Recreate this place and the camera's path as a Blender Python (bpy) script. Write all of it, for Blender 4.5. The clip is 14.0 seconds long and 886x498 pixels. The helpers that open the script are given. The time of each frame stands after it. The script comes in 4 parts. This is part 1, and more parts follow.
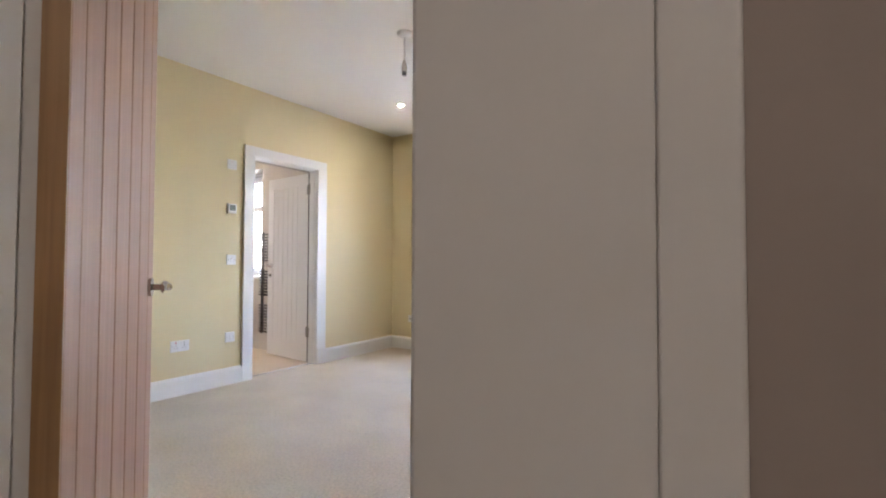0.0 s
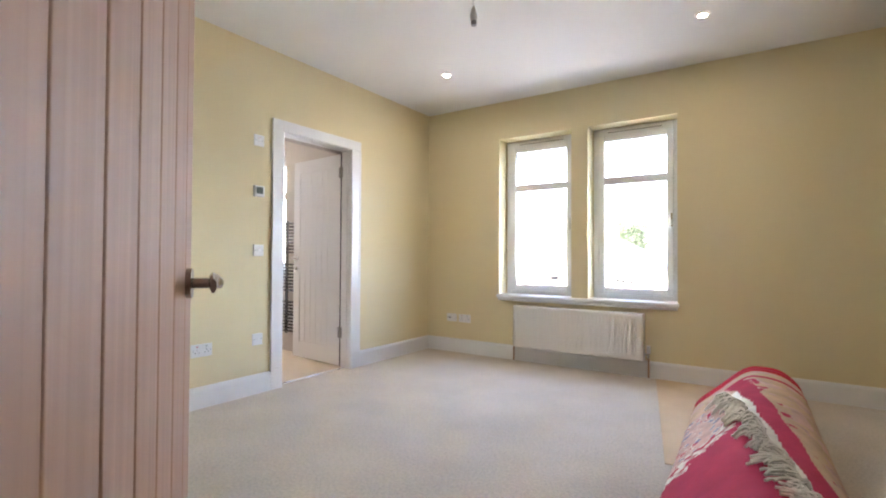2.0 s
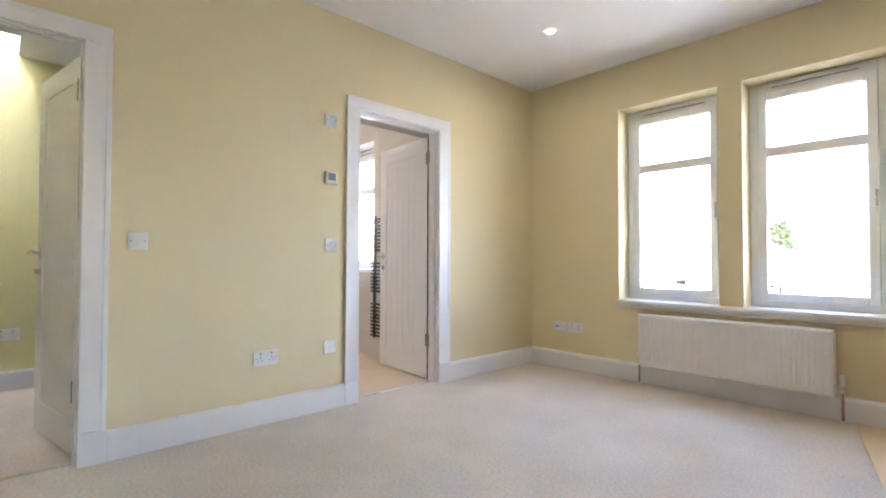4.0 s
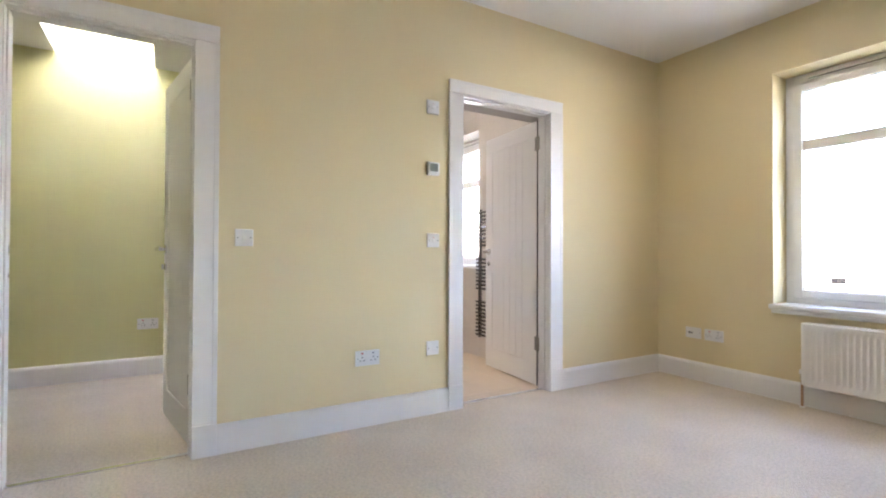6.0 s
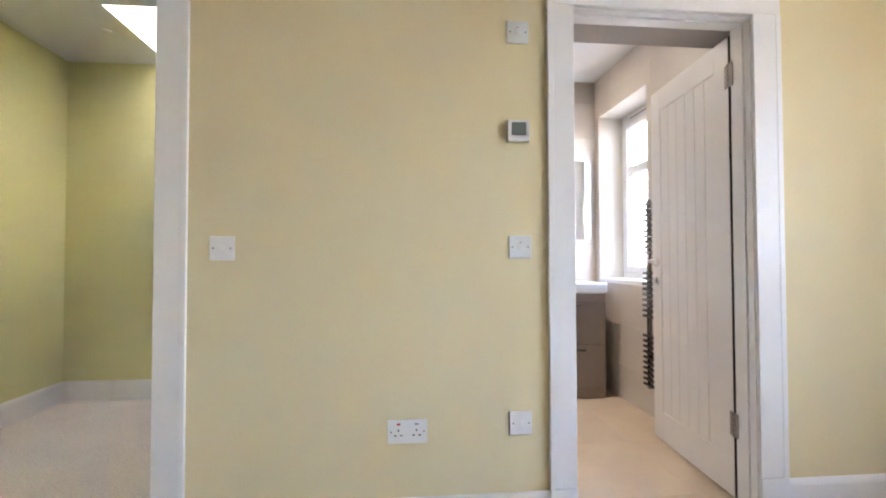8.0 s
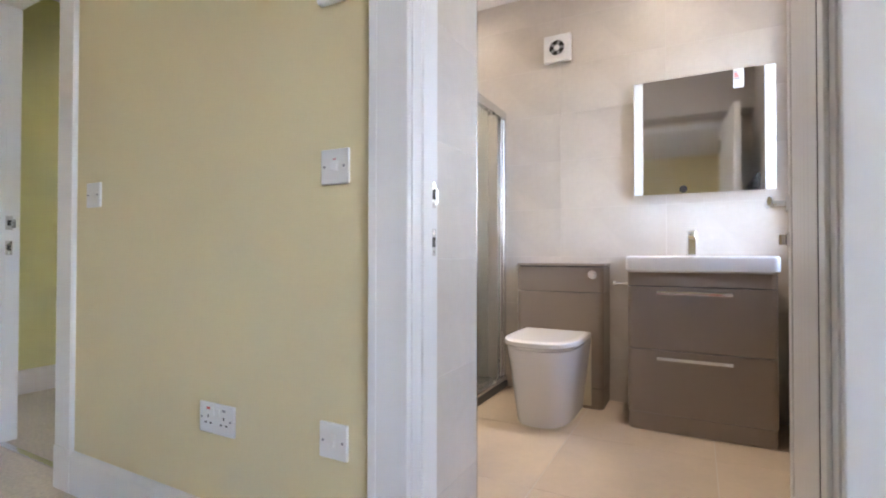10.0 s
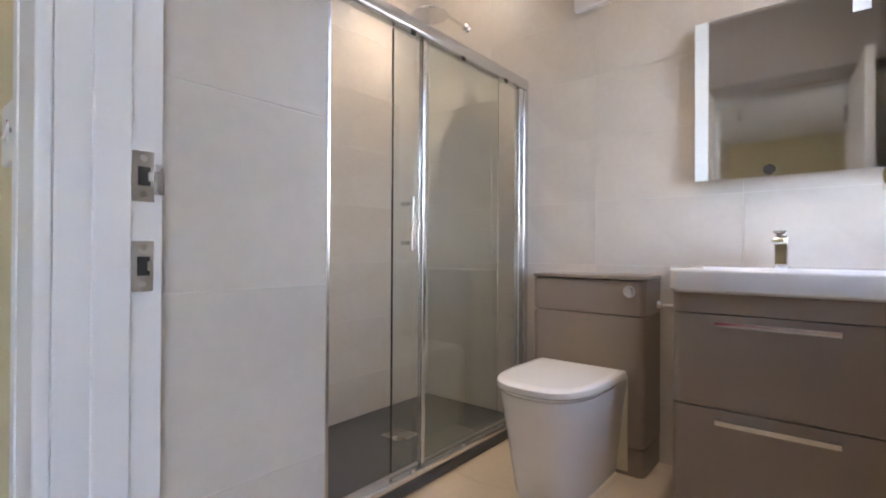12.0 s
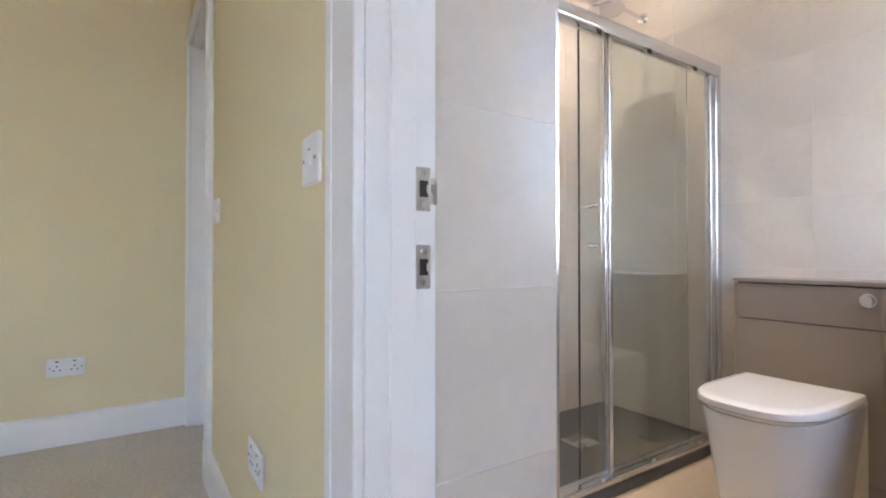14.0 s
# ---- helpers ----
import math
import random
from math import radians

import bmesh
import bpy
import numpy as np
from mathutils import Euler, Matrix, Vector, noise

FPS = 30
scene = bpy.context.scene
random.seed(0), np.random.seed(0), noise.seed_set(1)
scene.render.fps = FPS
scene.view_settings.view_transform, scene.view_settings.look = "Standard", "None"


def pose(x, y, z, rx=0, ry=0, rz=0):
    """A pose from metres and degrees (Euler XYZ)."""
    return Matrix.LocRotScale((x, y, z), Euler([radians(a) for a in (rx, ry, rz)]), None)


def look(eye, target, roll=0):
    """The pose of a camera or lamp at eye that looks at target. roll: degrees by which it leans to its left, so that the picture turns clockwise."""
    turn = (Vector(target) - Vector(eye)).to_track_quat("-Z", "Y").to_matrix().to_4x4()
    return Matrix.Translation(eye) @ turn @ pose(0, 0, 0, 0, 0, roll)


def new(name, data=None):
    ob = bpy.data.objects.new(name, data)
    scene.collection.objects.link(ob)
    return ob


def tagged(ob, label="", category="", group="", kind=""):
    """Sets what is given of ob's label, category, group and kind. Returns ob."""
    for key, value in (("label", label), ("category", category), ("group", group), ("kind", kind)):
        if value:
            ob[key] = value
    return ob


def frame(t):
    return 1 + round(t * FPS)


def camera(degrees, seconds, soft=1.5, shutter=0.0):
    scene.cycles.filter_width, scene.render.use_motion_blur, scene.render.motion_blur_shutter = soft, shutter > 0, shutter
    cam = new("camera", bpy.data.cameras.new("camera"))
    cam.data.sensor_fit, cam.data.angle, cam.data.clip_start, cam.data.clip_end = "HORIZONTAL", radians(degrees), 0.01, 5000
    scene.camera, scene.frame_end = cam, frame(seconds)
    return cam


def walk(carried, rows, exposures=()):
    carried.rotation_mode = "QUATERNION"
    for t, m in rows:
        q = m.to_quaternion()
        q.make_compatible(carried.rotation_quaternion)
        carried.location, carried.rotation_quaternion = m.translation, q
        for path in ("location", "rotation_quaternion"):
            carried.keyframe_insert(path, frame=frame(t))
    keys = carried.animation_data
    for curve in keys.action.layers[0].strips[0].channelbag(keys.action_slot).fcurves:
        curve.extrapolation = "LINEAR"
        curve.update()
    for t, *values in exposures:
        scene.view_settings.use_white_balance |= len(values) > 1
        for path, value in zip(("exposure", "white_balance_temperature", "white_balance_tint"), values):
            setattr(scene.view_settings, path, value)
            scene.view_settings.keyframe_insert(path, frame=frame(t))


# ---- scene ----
cam = camera(85.8, 14.0, soft=2.0)
PATH = [
    (0, (3.772, -4.62, 1.044), (2.678, -2.947, 1.101), 0.2),
    (0.1, (3.725, -4.628, 1.054), (2.616, -2.965, 1.113), 0.1),
    (0.5, (3.572, -4.67, 1.127), (2.452, -3.014, 1.172), 0.6),
    (1, (3.37, -4.682, 1.124), (2.284, -3.003, 1.167), 0.6),
    (1.5, (3.25, -4.525, 1.075), (2.146, -2.858, 1.108), 0.3),
    (2, (3.13, -4.368, 1.017), (2.015, -2.709, 1.052), 0.3),
    (2.5, (3.019, -4.162, 0.987), (1.863, -2.531, 1.021), 0.2),
    (3, (2.944, -4.006, 0.953), (1.691, -2.448, 0.994), 0.2),
    (3.5, (2.861, -3.851, 0.96), (1.489, -2.397, 1.0), 0.2),
    (4, (2.785, -3.781, 0.966), (1.325, -2.415, 1.013), 0.2),
    (4.2, (2.77, -3.768, 0.963), (1.265, -2.453, 1.015), 0.2),
    (6.3, (2.452, -3.532, 0.978), (0.719, -2.534, 1.002), 0.2),
    (6.5, (2.315, -3.44, 0.979), (0.576, -2.452, 1.009), 0.2),
    (7, (2.081, -3.196, 0.998), (0.253, -2.386, 1.034), 0.2),
    (7.5, (1.895, -2.949, 1.001), (-0.045, -2.465, 1.044), 0.1),
    (8, (1.772, -2.653, 1.01), (-0.218, -2.456, 1.06), -0.1),
    (8.5, (1.644, -2.343, 0.992), (-0.355, -2.391, 1.043), -0.1),
    (8.7, (1.55, -2.207, 0.981), (-0.444, -2.349, 1.029), -0.1),
    (10.8, (0.506, -1.212, 0.802), (-1.044, -2.476, 0.813), -0.1),
    (11, (0.413, -1.21, 0.822), (-1.112, -2.504, 0.83), -0.1),
    (11.5, (0.233, -1.234, 0.87), (-1.279, -2.544, 0.877), 0.2),
    (12, (0.135, -1.288, 0.9), (-1.409, -2.56, 0.909), 0.3),
    (12.5, (0.102, -1.297, 0.921), (-1.458, -2.549, 0.933), 0.2),
    (13, (0.099, -1.314, 0.914), (-1.448, -2.581, 0.928), 0.3),
    (13.5, (0.142, -1.331, 0.892), (-1.266, -2.752, 0.914), 0.1),
    (14, (0.268, -1.369, 0.897), (-0.83, -3.04, 0.921), 0.0),
]
EXPOSURE = [(0, 6.15, 6750, 17), (0.5, 6.25, 6700, 16), (2, 6.2, 6700, 16), (4, 6.2, 6650, 16), (6.5, 6.2, 6800, 17), (8.5, 6.08, 6850, 17), (11, 5.52, 6850, 17), (12.5, 5.28, 6850, 18), (13.3, 5.34, 6850, 18), (14, 5.68, 6780, 17)]
walk(cam, [(t, look(eye, target, roll)) for t, eye, target, roll in PATH], exposures=EXPOSURE)

# world, sun and exposure
world = bpy.data.worlds.new("sky")
scene.world = world
world.use_nodes = True
wn = world.node_tree
sky = wn.nodes.new("ShaderNodeTexSky")
sky.sky_type = "NISHITA"
sky.sun_disc = False
sky.sun_elevation, sky.sun_rotation = radians(48), radians(200)
sky.air_density, sky.dust_density = 1.0, 2.6
wn.links.new(sky.outputs[0], wn.nodes["Background"].inputs[0])
wn.nodes["Background"].inputs[1].default_value = 0.15

sun = new("sun", bpy.data.lights.new("sun", "SUN"))
sun.data.energy, sun.data.angle, sun.data.color = 0.8, radians(25), (1.0, 0.96, 0.9)
sun.matrix_world = look((-4, -11, 13), (0, 0, 0))


# lamps' light
def spot_light(x, y, z, watts, cone=110, color=(1.0, 0.86, 0.68)):
    data = bpy.data.lights.new("downlight_beam", "SPOT")
    data.energy, data.color, data.spot_size, data.spot_blend, data.shadow_soft_size = watts, color, radians(cone), 0.7, 0.03
    ob = new("downlight_beam", data)
    ob.location = (x, y, z)
    return ob


for lamp in ((0.838, -0.917, 2.595, 0.14), (2.807, -0.865, 2.595, 0.06), (-1.50, -1.62, 2.485, 0.9, 74, (1.0, 0.88, 0.74)), (-1.59, -2.93, 2.485, 0.75, 86), (4.1, -5.25, 2.595, 0.35, 150, (1.0, 0.92, 0.83))):
    spot_light(*lamp)


# ---- materials ----
def material(name, color, rough=0.6, metal=0.0, vary=0.06, scale=3.0, fine=60.0, bump=0.0, bump_scale=0.0,
             random_value=0.0, coat=0.0, spec=0.5):
    """A surface with variation at two scales and a fine relief."""
    m = bpy.data.materials.new(name)
    m.use_nodes = True
    n, l = m.node_tree.nodes, m.node_tree.links
    bsdf = n["Principled BSDF"]
    co = n.new("ShaderNodeTexCoord")
    big = n.new("ShaderNodeTexNoise")
    big.inputs["Scale"].default_value, big.inputs["Detail"].default_value = scale, 4
    small = n.new("ShaderNodeTexNoise")
    small.inputs["Scale"].default_value, small.inputs["Detail"].default_value = fine, 3
    l.new(co.outputs["Object"], big.inputs["Vector"])
    l.new(co.outputs["Object"], small.inputs["Vector"])
    mix = n.new("ShaderNodeMath")
    mix.operation = "MULTIPLY_ADD"
    mix.inputs[1].default_value = 0.35
    l.new(small.outputs[0], mix.inputs[0])
    l.new(big.outputs[0], mix.inputs[2])
    value = n.new("ShaderNodeMapRange")
    value.inputs["From Min"].default_value, value.inputs["From Max"].default_value = 0.35, 1.0
    value.inputs["To Min"].default_value, value.inputs["To Max"].default_value = 1 - vary, 1 + vary
    l.new(mix.outputs[0], value.inputs["Value"])
    hsv = n.new("ShaderNodeHueSaturation")
    hsv.inputs["Color"].default_value = (*color, 1)
    l.new(value.outputs[0], hsv.inputs["Value"])
    if random_value:
        info = n.new("ShaderNodeObjectInfo")
        rr = n.new("ShaderNodeMapRange")
        rr.inputs["To Min"].default_value, rr.inputs["To Max"].default_value = 1 - random_value, 1 + random_value
        l.new(info.outputs["Random"], rr.inputs["Value"])
        prod = n.new("ShaderNodeMath")
        prod.operation = "MULTIPLY"
        l.new(rr.outputs[0], prod.inputs[0])
        l.new(value.outputs[0], prod.inputs[1])
        l.new(prod.outputs[0], hsv.inputs["Value"])
    l.new(hsv.outputs[0], bsdf.inputs["Base Color"])
    bsdf.inputs["Roughness"].default_value = rough
    bsdf.inputs["Metallic"].default_value = metal
    bsdf.inputs["Coat Weight"].default_value = coat
    bsdf.inputs["Specular IOR Level"].default_value = spec
    rough_map = n.new("ShaderNodeMapRange")
    rough_map.inputs["To Min"].default_value, rough_map.inputs["To Max"].default_value = max(rough - 0.06, 0.02), min(rough + 0.06, 1)
    l.new(big.outputs[0], rough_map.inputs["Value"])
    l.new(rough_map.outputs[0], bsdf.inputs["Roughness"])
    if bump:
        rel = n.new("ShaderNodeTexNoise")
        rel.inputs["Scale"].default_value, rel.inputs["Detail"].default_value = bump_scale or fine, 4
        l.new(co.outputs["Object"], rel.inputs["Vector"])
        b = n.new("ShaderNodeBump")
        b.inputs["Strength"].default_value, b.inputs["Distance"].default_value = bump, 0.004
        l.new(rel.outputs[0], b.inputs["Height"])
        l.new(b.outputs[0], bsdf.inputs["Normal"])
    return m


def wood_material(name, light, dark, rough=0.38):
    """Vertical oak grain along z."""
    m = bpy.data.materials.new(name)
    m.use_nodes = True
    n, l = m.node_tree.nodes, m.node_tree.links
    bsdf = n["Principled BSDF"]
    co = n.new("ShaderNodeTexCoord")
    info = n.new("ShaderNodeObjectInfo")
    shift = n.new("ShaderNodeVectorMath")
    shift.operation = "ADD"
    l.new(co.outputs["Object"], shift.inputs[0])
    l.new(info.outputs["Random"], shift.inputs[1])
    mp = n.new("ShaderNodeMapping")
    mp.inputs["Scale"].default_value = (30, 30, 0.9)
    l.new(shift.outputs[0], mp.inputs["Vector"])
    grain = n.new("ShaderNodeTexNoise")
    grain.inputs["Scale"].default_value, grain.inputs["Detail"].default_value = 2.0, 6
    grain.inputs["Distortion"].default_value = 0.6
    l.new(mp.outputs[0], grain.inputs["Vector"])
    ramp = n.new("ShaderNodeValToRGB")
    ramp.color_ramp.elements[0].position, ramp.color_ramp.elements[1].position = 0.3, 0.7
    ramp.color_ramp.elements[0].color, ramp.color_ramp.elements[1].color = (*dark, 1), (*light, 1)
    l.new(grain.outputs[0], ramp.inputs[0])
    l.new(ramp.outputs[0], bsdf.inputs["Base Color"])
    bsdf.inputs["Roughness"].default_value = rough
    b = n.new("ShaderNodeBump")
    b.inputs["Strength"].default_value, b.inputs["Distance"].default_value = 0.12, 0.002
    l.new(grain.outputs[0], b.inputs["Height"])
    l.new(b.outputs[0], bsdf.inputs["Normal"])
    return m


def carpet_material(name, color):
    """Twist-pile carpet: speckled tufts with soft footprints in the pile."""
    m = bpy.data.materials.new(name)
    m.use_nodes = True
    n, l = m.node_tree.nodes, m.node_tree.links
    bsdf = n["Principled BSDF"]
    co = n.new("ShaderNodeTexCoord")
    tuft = n.new("ShaderNodeTexVoronoi")
    tuft.inputs["Scale"].default_value = 190
    speck = n.new("ShaderNodeTexNoise")
    speck.inputs["Scale"].default_value, speck.inputs["Detail"].default_value = 75, 5
    tread = n.new("ShaderNodeTexNoise")
    tread.inputs["Scale"].default_value, tread.inputs["Detail"].default_value = 2.4, 5
    for t in (tuft, speck, tread):
        l.new(co.outputs["Object"], t.inputs["Vector"])
    a = n.new("ShaderNodeMath")
    a.operation = "MULTIPLY_ADD"
    a.inputs[1].default_value = 0.5
    l.new(tread.outputs[0], a.inputs[0])
    l.new(speck.outputs[0], a.inputs[2])
    v = n.new("ShaderNodeMapRange")
    v.inputs["From Min"].default_value, v.inputs["From Max"].default_value = 0.45, 1.05
    v.inputs["To Min"].default_value, v.inputs["To Max"].default_value = 0.8, 1.2
    l.new(a.outputs[0], v.inputs["Value"])
    hsv = n.new("ShaderNodeHueSaturation")
    hsv.inputs["Color"].default_value = (*color, 1)
    l.new(v.outputs[0], hsv.inputs["Value"])
    l.new(hsv.outputs[0], bsdf.inputs["Base Color"])
    bsdf.inputs["Roughness"].default_value = 0.95
    bsdf.inputs["Specular IOR Level"].default_value = 0.1
    bsdf.inputs["Sheen Weight"].default_value = 0.15
    h = n.new("ShaderNodeMath")
    h.operation = "ADD"
    l.new(tuft.outputs[0], h.inputs[0])
    l.new(speck.outputs[0], h.inputs[1])
    b = n.new("ShaderNodeBump")
    b.inputs["Strength"].default_value, b.inputs["Distance"].default_value = 0.6, 0.006
    l.new(h.outputs[0], b.inputs["Height"])
    l.new(b.outputs[0], bsdf.inputs["Normal"])
    return m


def glass_material(name, tint, rough=0.0):
    m = bpy.data.materials.new(name)
    m.use_nodes = True
    b = m.node_tree.nodes["Principled BSDF"]
    b.inputs["Base Color"].default_value = (*tint, 1)
    b.inputs["Transmission Weight"].default_value = 1
    b.inputs["Roughness"].default_value = rough
    b.inputs["IOR"].default_value = 1.45
    return m


def lamp_material(name, color, strength):
    m = bpy.data.materials.new(name)
    m.use_nodes = True
    b = m.node_tree.nodes["Principled BSDF"]
    b.inputs["Emission Color"].default_value = (*color, 1)
    b.inputs["Emission Strength"].default_value = strength
    return m


YELLOW = material("cream_yellow_emulsion", (0.735, 0.635, 0.40), 0.7, vary=0.025, scale=1.2, fine=90, bump=0.05, bump_scale=160, spec=0.3)
LIME = material("lime_yellow_emulsion", (0.66, 0.635, 0.335), 0.7, vary=0.025, scale=1.2, fine=90, bump=0.05, bump_scale=160, spec=0.3)
OFFWHITE = material("offwhite_emulsion", (0.70, 0.66, 0.58), 0.6, vary=0.03, scale=1.5, fine=80, bump=0.05, bump_scale=160)
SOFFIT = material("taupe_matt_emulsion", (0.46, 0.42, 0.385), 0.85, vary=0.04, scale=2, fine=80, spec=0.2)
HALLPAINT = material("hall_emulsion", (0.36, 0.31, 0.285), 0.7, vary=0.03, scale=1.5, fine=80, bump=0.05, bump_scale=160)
CEILING = material("white_ceiling_emulsion", (0.80, 0.79, 0.77), 0.85, vary=0.02, scale=1.0, fine=120, bump=0.04, bump_scale=200)
GLOSS = material("white_satin_woodwork", (0.79, 0.785, 0.78), 0.32, vary=0.02, scale=2.0, fine=30, bump=0.03, bump_scale=40)
DOORWHITE = material("white_painted_door", (0.78, 0.765, 0.75), 0.4, vary=0.025, scale=2.0, fine=50, bump=0.05, bump_scale=60)
UPVC = material("white_upvc", (0.80, 0.81, 0.82), 0.25, vary=0.015, scale=2, fine=30)
PLASTIC = material("white_plastic", (0.78, 0.77, 0.76), 0.3, vary=0.015, scale=10, fine=60)
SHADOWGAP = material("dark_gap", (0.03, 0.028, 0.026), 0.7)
SCREEN = material("grey_lcd", (0.16, 0.18, 0.17), 0.2)
RED = material("red_marking", (0.55, 0.05, 0.04), 0.4)
GREY = material("grey_marking", (0.30, 0.30, 0.31), 0.5)
ENAMEL = material("white_radiator_enamel", (0.80, 0.785, 0.75), 0.3, vary=0.015, scale=3, fine=40)
COPPER = material("aged_copper_pipe", (0.42, 0.26, 0.17), 0.35, metal=0.8, vary=0.15, scale=8)
CHROME = material("polished_chrome", (0.78, 0.78, 0.79), 0.08, metal=1.0, vary=0.03, scale=8)
STEEL = material("brushed_steel", (0.55, 0.53, 0.50), 0.28, metal=1.0, vary=0.08, scale=12, fine=200)
# lever chrome, the reflection of oak and dark hall put into its colour
LEVERCHROME = material("chrome_dark_hall_reflection", (0.42, 0.37, 0.33), 0.16, metal=1.0, vary=0.05, scale=10)
# towel rail chrome, dark reflections put into its base colour
RAILCHROME = material("chrome_dark_reflection", (0.24, 0.24, 0.25), 0.14, metal=1.0, vary=0.05, scale=10)
HINGE = material("dull_hinge_steel", (0.30, 0.28, 0.26), 0.35, metal=1.0, vary=0.08, scale=12)
ALU = material("satin_aluminium", (0.72, 0.73, 0.75), 0.22, metal=1.0, vary=0.04, scale=6)
TILE = material("beige_porcelain_tile", (0.60, 0.545, 0.485), 0.33, vary=0.09, scale=3.5, fine=38, bump=0.06, bump_scale=30, random_value=0.02)
FLOORTILE = material("sand_porcelain_floor_tile", (0.60, 0.49, 0.37), 0.34, vary=0.1, scale=4, fine=40, bump=0.06, bump_scale=30, random_value=0.03)
GROUT = material("pale_grout", (0.66, 0.62, 0.57), 0.85, vary=0.05, scale=20)
TRAY = material("slate_grey_shower_tray", (0.075, 0.077, 0.08), 0.45, vary=0.12, scale=12, fine=90, bump=0.25, bump_scale=90)
CERAMIC = material("white_ceramic", (0.82, 0.81, 0.80), 0.1, vary=0.01, scale=3, coat=0.4)
TAUPE = material("taupe_laminate", (0.30, 0.245, 0.205), 0.32, vary=0.04, scale=3, fine=60)
MIRROR = material("mirror_silver", (0.86, 0.87, 0.87), 0.02, metal=1.0, vary=0.0)
FROST = material("frosted_mirror_strip", (0.74, 0.79, 0.81), 0.35, vary=0.02, scale=5)
CARPET = carpet_material("beige_twist_carpet", (0.64, 0.57, 0.485))
OAK = wood_material("oak_veneer", (0.43, 0.24, 0.155), (0.355, 0.19, 0.12), 0.5)
OAKEDGE = wood_material("oak_lipping", (0.45, 0.27, 0.13), (0.30, 0.17, 0.08))
# darker brown core between the oak boards
GROOVE = material("dark_brown_groove", (0.16, 0.085, 0.05), 0.6)
GLASS = glass_material("clear_window_glass", (1, 1, 1))
SHOWERGLASS = glass_material("greenish_shower_glass", (0.93, 0.97, 0.955))
LAMP = lamp_material("warm_led_lens", (1.0, 0.9, 0.75), 14)
RUBBER = material("grey_rubber_gasket", (0.25, 0.25, 0.26), 0.6)


# ---- small builders ----
def box(bm, x0, x1, y0, y1, z0, z1, bevel=0.0):
    """A box; with its edges rounded where bevel is given."""
    r = bmesh.ops.create_cube(bm, size=1.0, matrix=Matrix.Translation(((x0 + x1) / 2, (y0 + y1) / 2, (z0 + z1) / 2))
                              @ Matrix.Diagonal((abs(x1 - x0), abs(y1 - y0), abs(z1 - z0), 1)))
    if bevel:
        edges = list({e for v in r["verts"] for e in v.link_edges})
        bmesh.ops.bevel(bm, geom=edges, offset=bevel, segments=2, affect="EDGES", profile=0.5)
    return bm


def boxed(x0, x1, y0, y1, z0, z1, bevel=0.0):
    return box(bmesh.new(), x0, x1, y0, y1, z0, z1, bevel)


def rod(bm, a, b, r, r2=None, seg=16):
    """A round bar from a to b."""
    a, b = Vector(a), Vector(b)
    d = b - a
    m = Matrix.Translation((a + b) / 2) @ d.to_track_quat("Z", "Y").to_matrix().to_4x4()
    bmesh.ops.create_cone(bm, cap_ends=True, segments=seg, radius1=r, radius2=r if r2 is None else r2, depth=d.length, matrix=m)
    return bm


def rodded(a, b, r, r2=None, seg=16):
    return rod(bmesh.new(), a, b, r, r2, seg)


def ball(bm, c, r, sx=1, sy=1, sz=1):
    bmesh.ops.create_uvsphere(bm, u_segments=16, v_segments=10, radius=r, matrix=Matrix.Translation(c) @ Matrix.Diagonal((sx, sy, sz, 1)))
    return bm


def tube(points, r, seg=16):
    """A bent round bar through the points."""
    bm = bmesh.new()
    for a, b in zip(points[:-1], points[1:]):
        rod(bm, a, b, r, seg=seg)
    for p in points[1:-1]:
        ball(bm, p, r * 1.0)
    return bm


def loft(rings, close=True):
    """A skin through rings of equal counts of points."""
    bm = bmesh.new()
    vs = [[bm.verts.new(p) for p in ring] for ring in rings]
    k = len(rings[0])
    for a, b in zip(vs[:-1], vs[1:]):
        for i in range(k):
            bm.faces.new((a[i], a[(i + 1) % k], b[(i + 1) % k], b[i]))
    if close:
        bm.faces.new(list(reversed(vs[0])))
        bm.faces.new(vs[-1])
    bmesh.ops.recalc_face_normals(bm, faces=bm.faces)
    return bm


def mesh_of(name, bm, mat, smooth=True):
    """A mesh whose rounded edges shade softly while its flat faces stay flat."""
    me = bpy.data.meshes.new(name)
    normals = []
    if smooth:
        bm.normal_update()
        limit = math.cos(radians(47))
        for f in bm.faces:
            f.smooth = True
            for lp in f.loops:
                n = Vector((0, 0, 0))
                for g in lp.vert.link_faces:
                    if g.normal.dot(f.normal) > limit:
                        n += g.normal * g.calc_area()
                normals.append(n.normalized() if n.length > 0 else f.normal.copy())
    bm.to_mesh(me)
    bm.free()
    me.materials.append(mat)
    if smooth:
        me.normals_split_custom_set(normals)
    return me


def part(name, bm, mat, parent, label=""):
    ob = new(name, mesh_of(name, bm, mat))
    ob.parent = parent
    if label:
        ob["label"] = label
    return ob


def thing(name, label, category, group="", kind="", at=(0, 0, 0)):
    ob = new(name)
    ob.location = at
    ob.empty_display_size = 0.1
    return tagged(ob, label, category, group, kind)


def solid(name, bm, mat, label, category, kind="structure", group=""):
    return tagged(new(name, mesh_of(name, bm, mat)), label, category, group, kind)


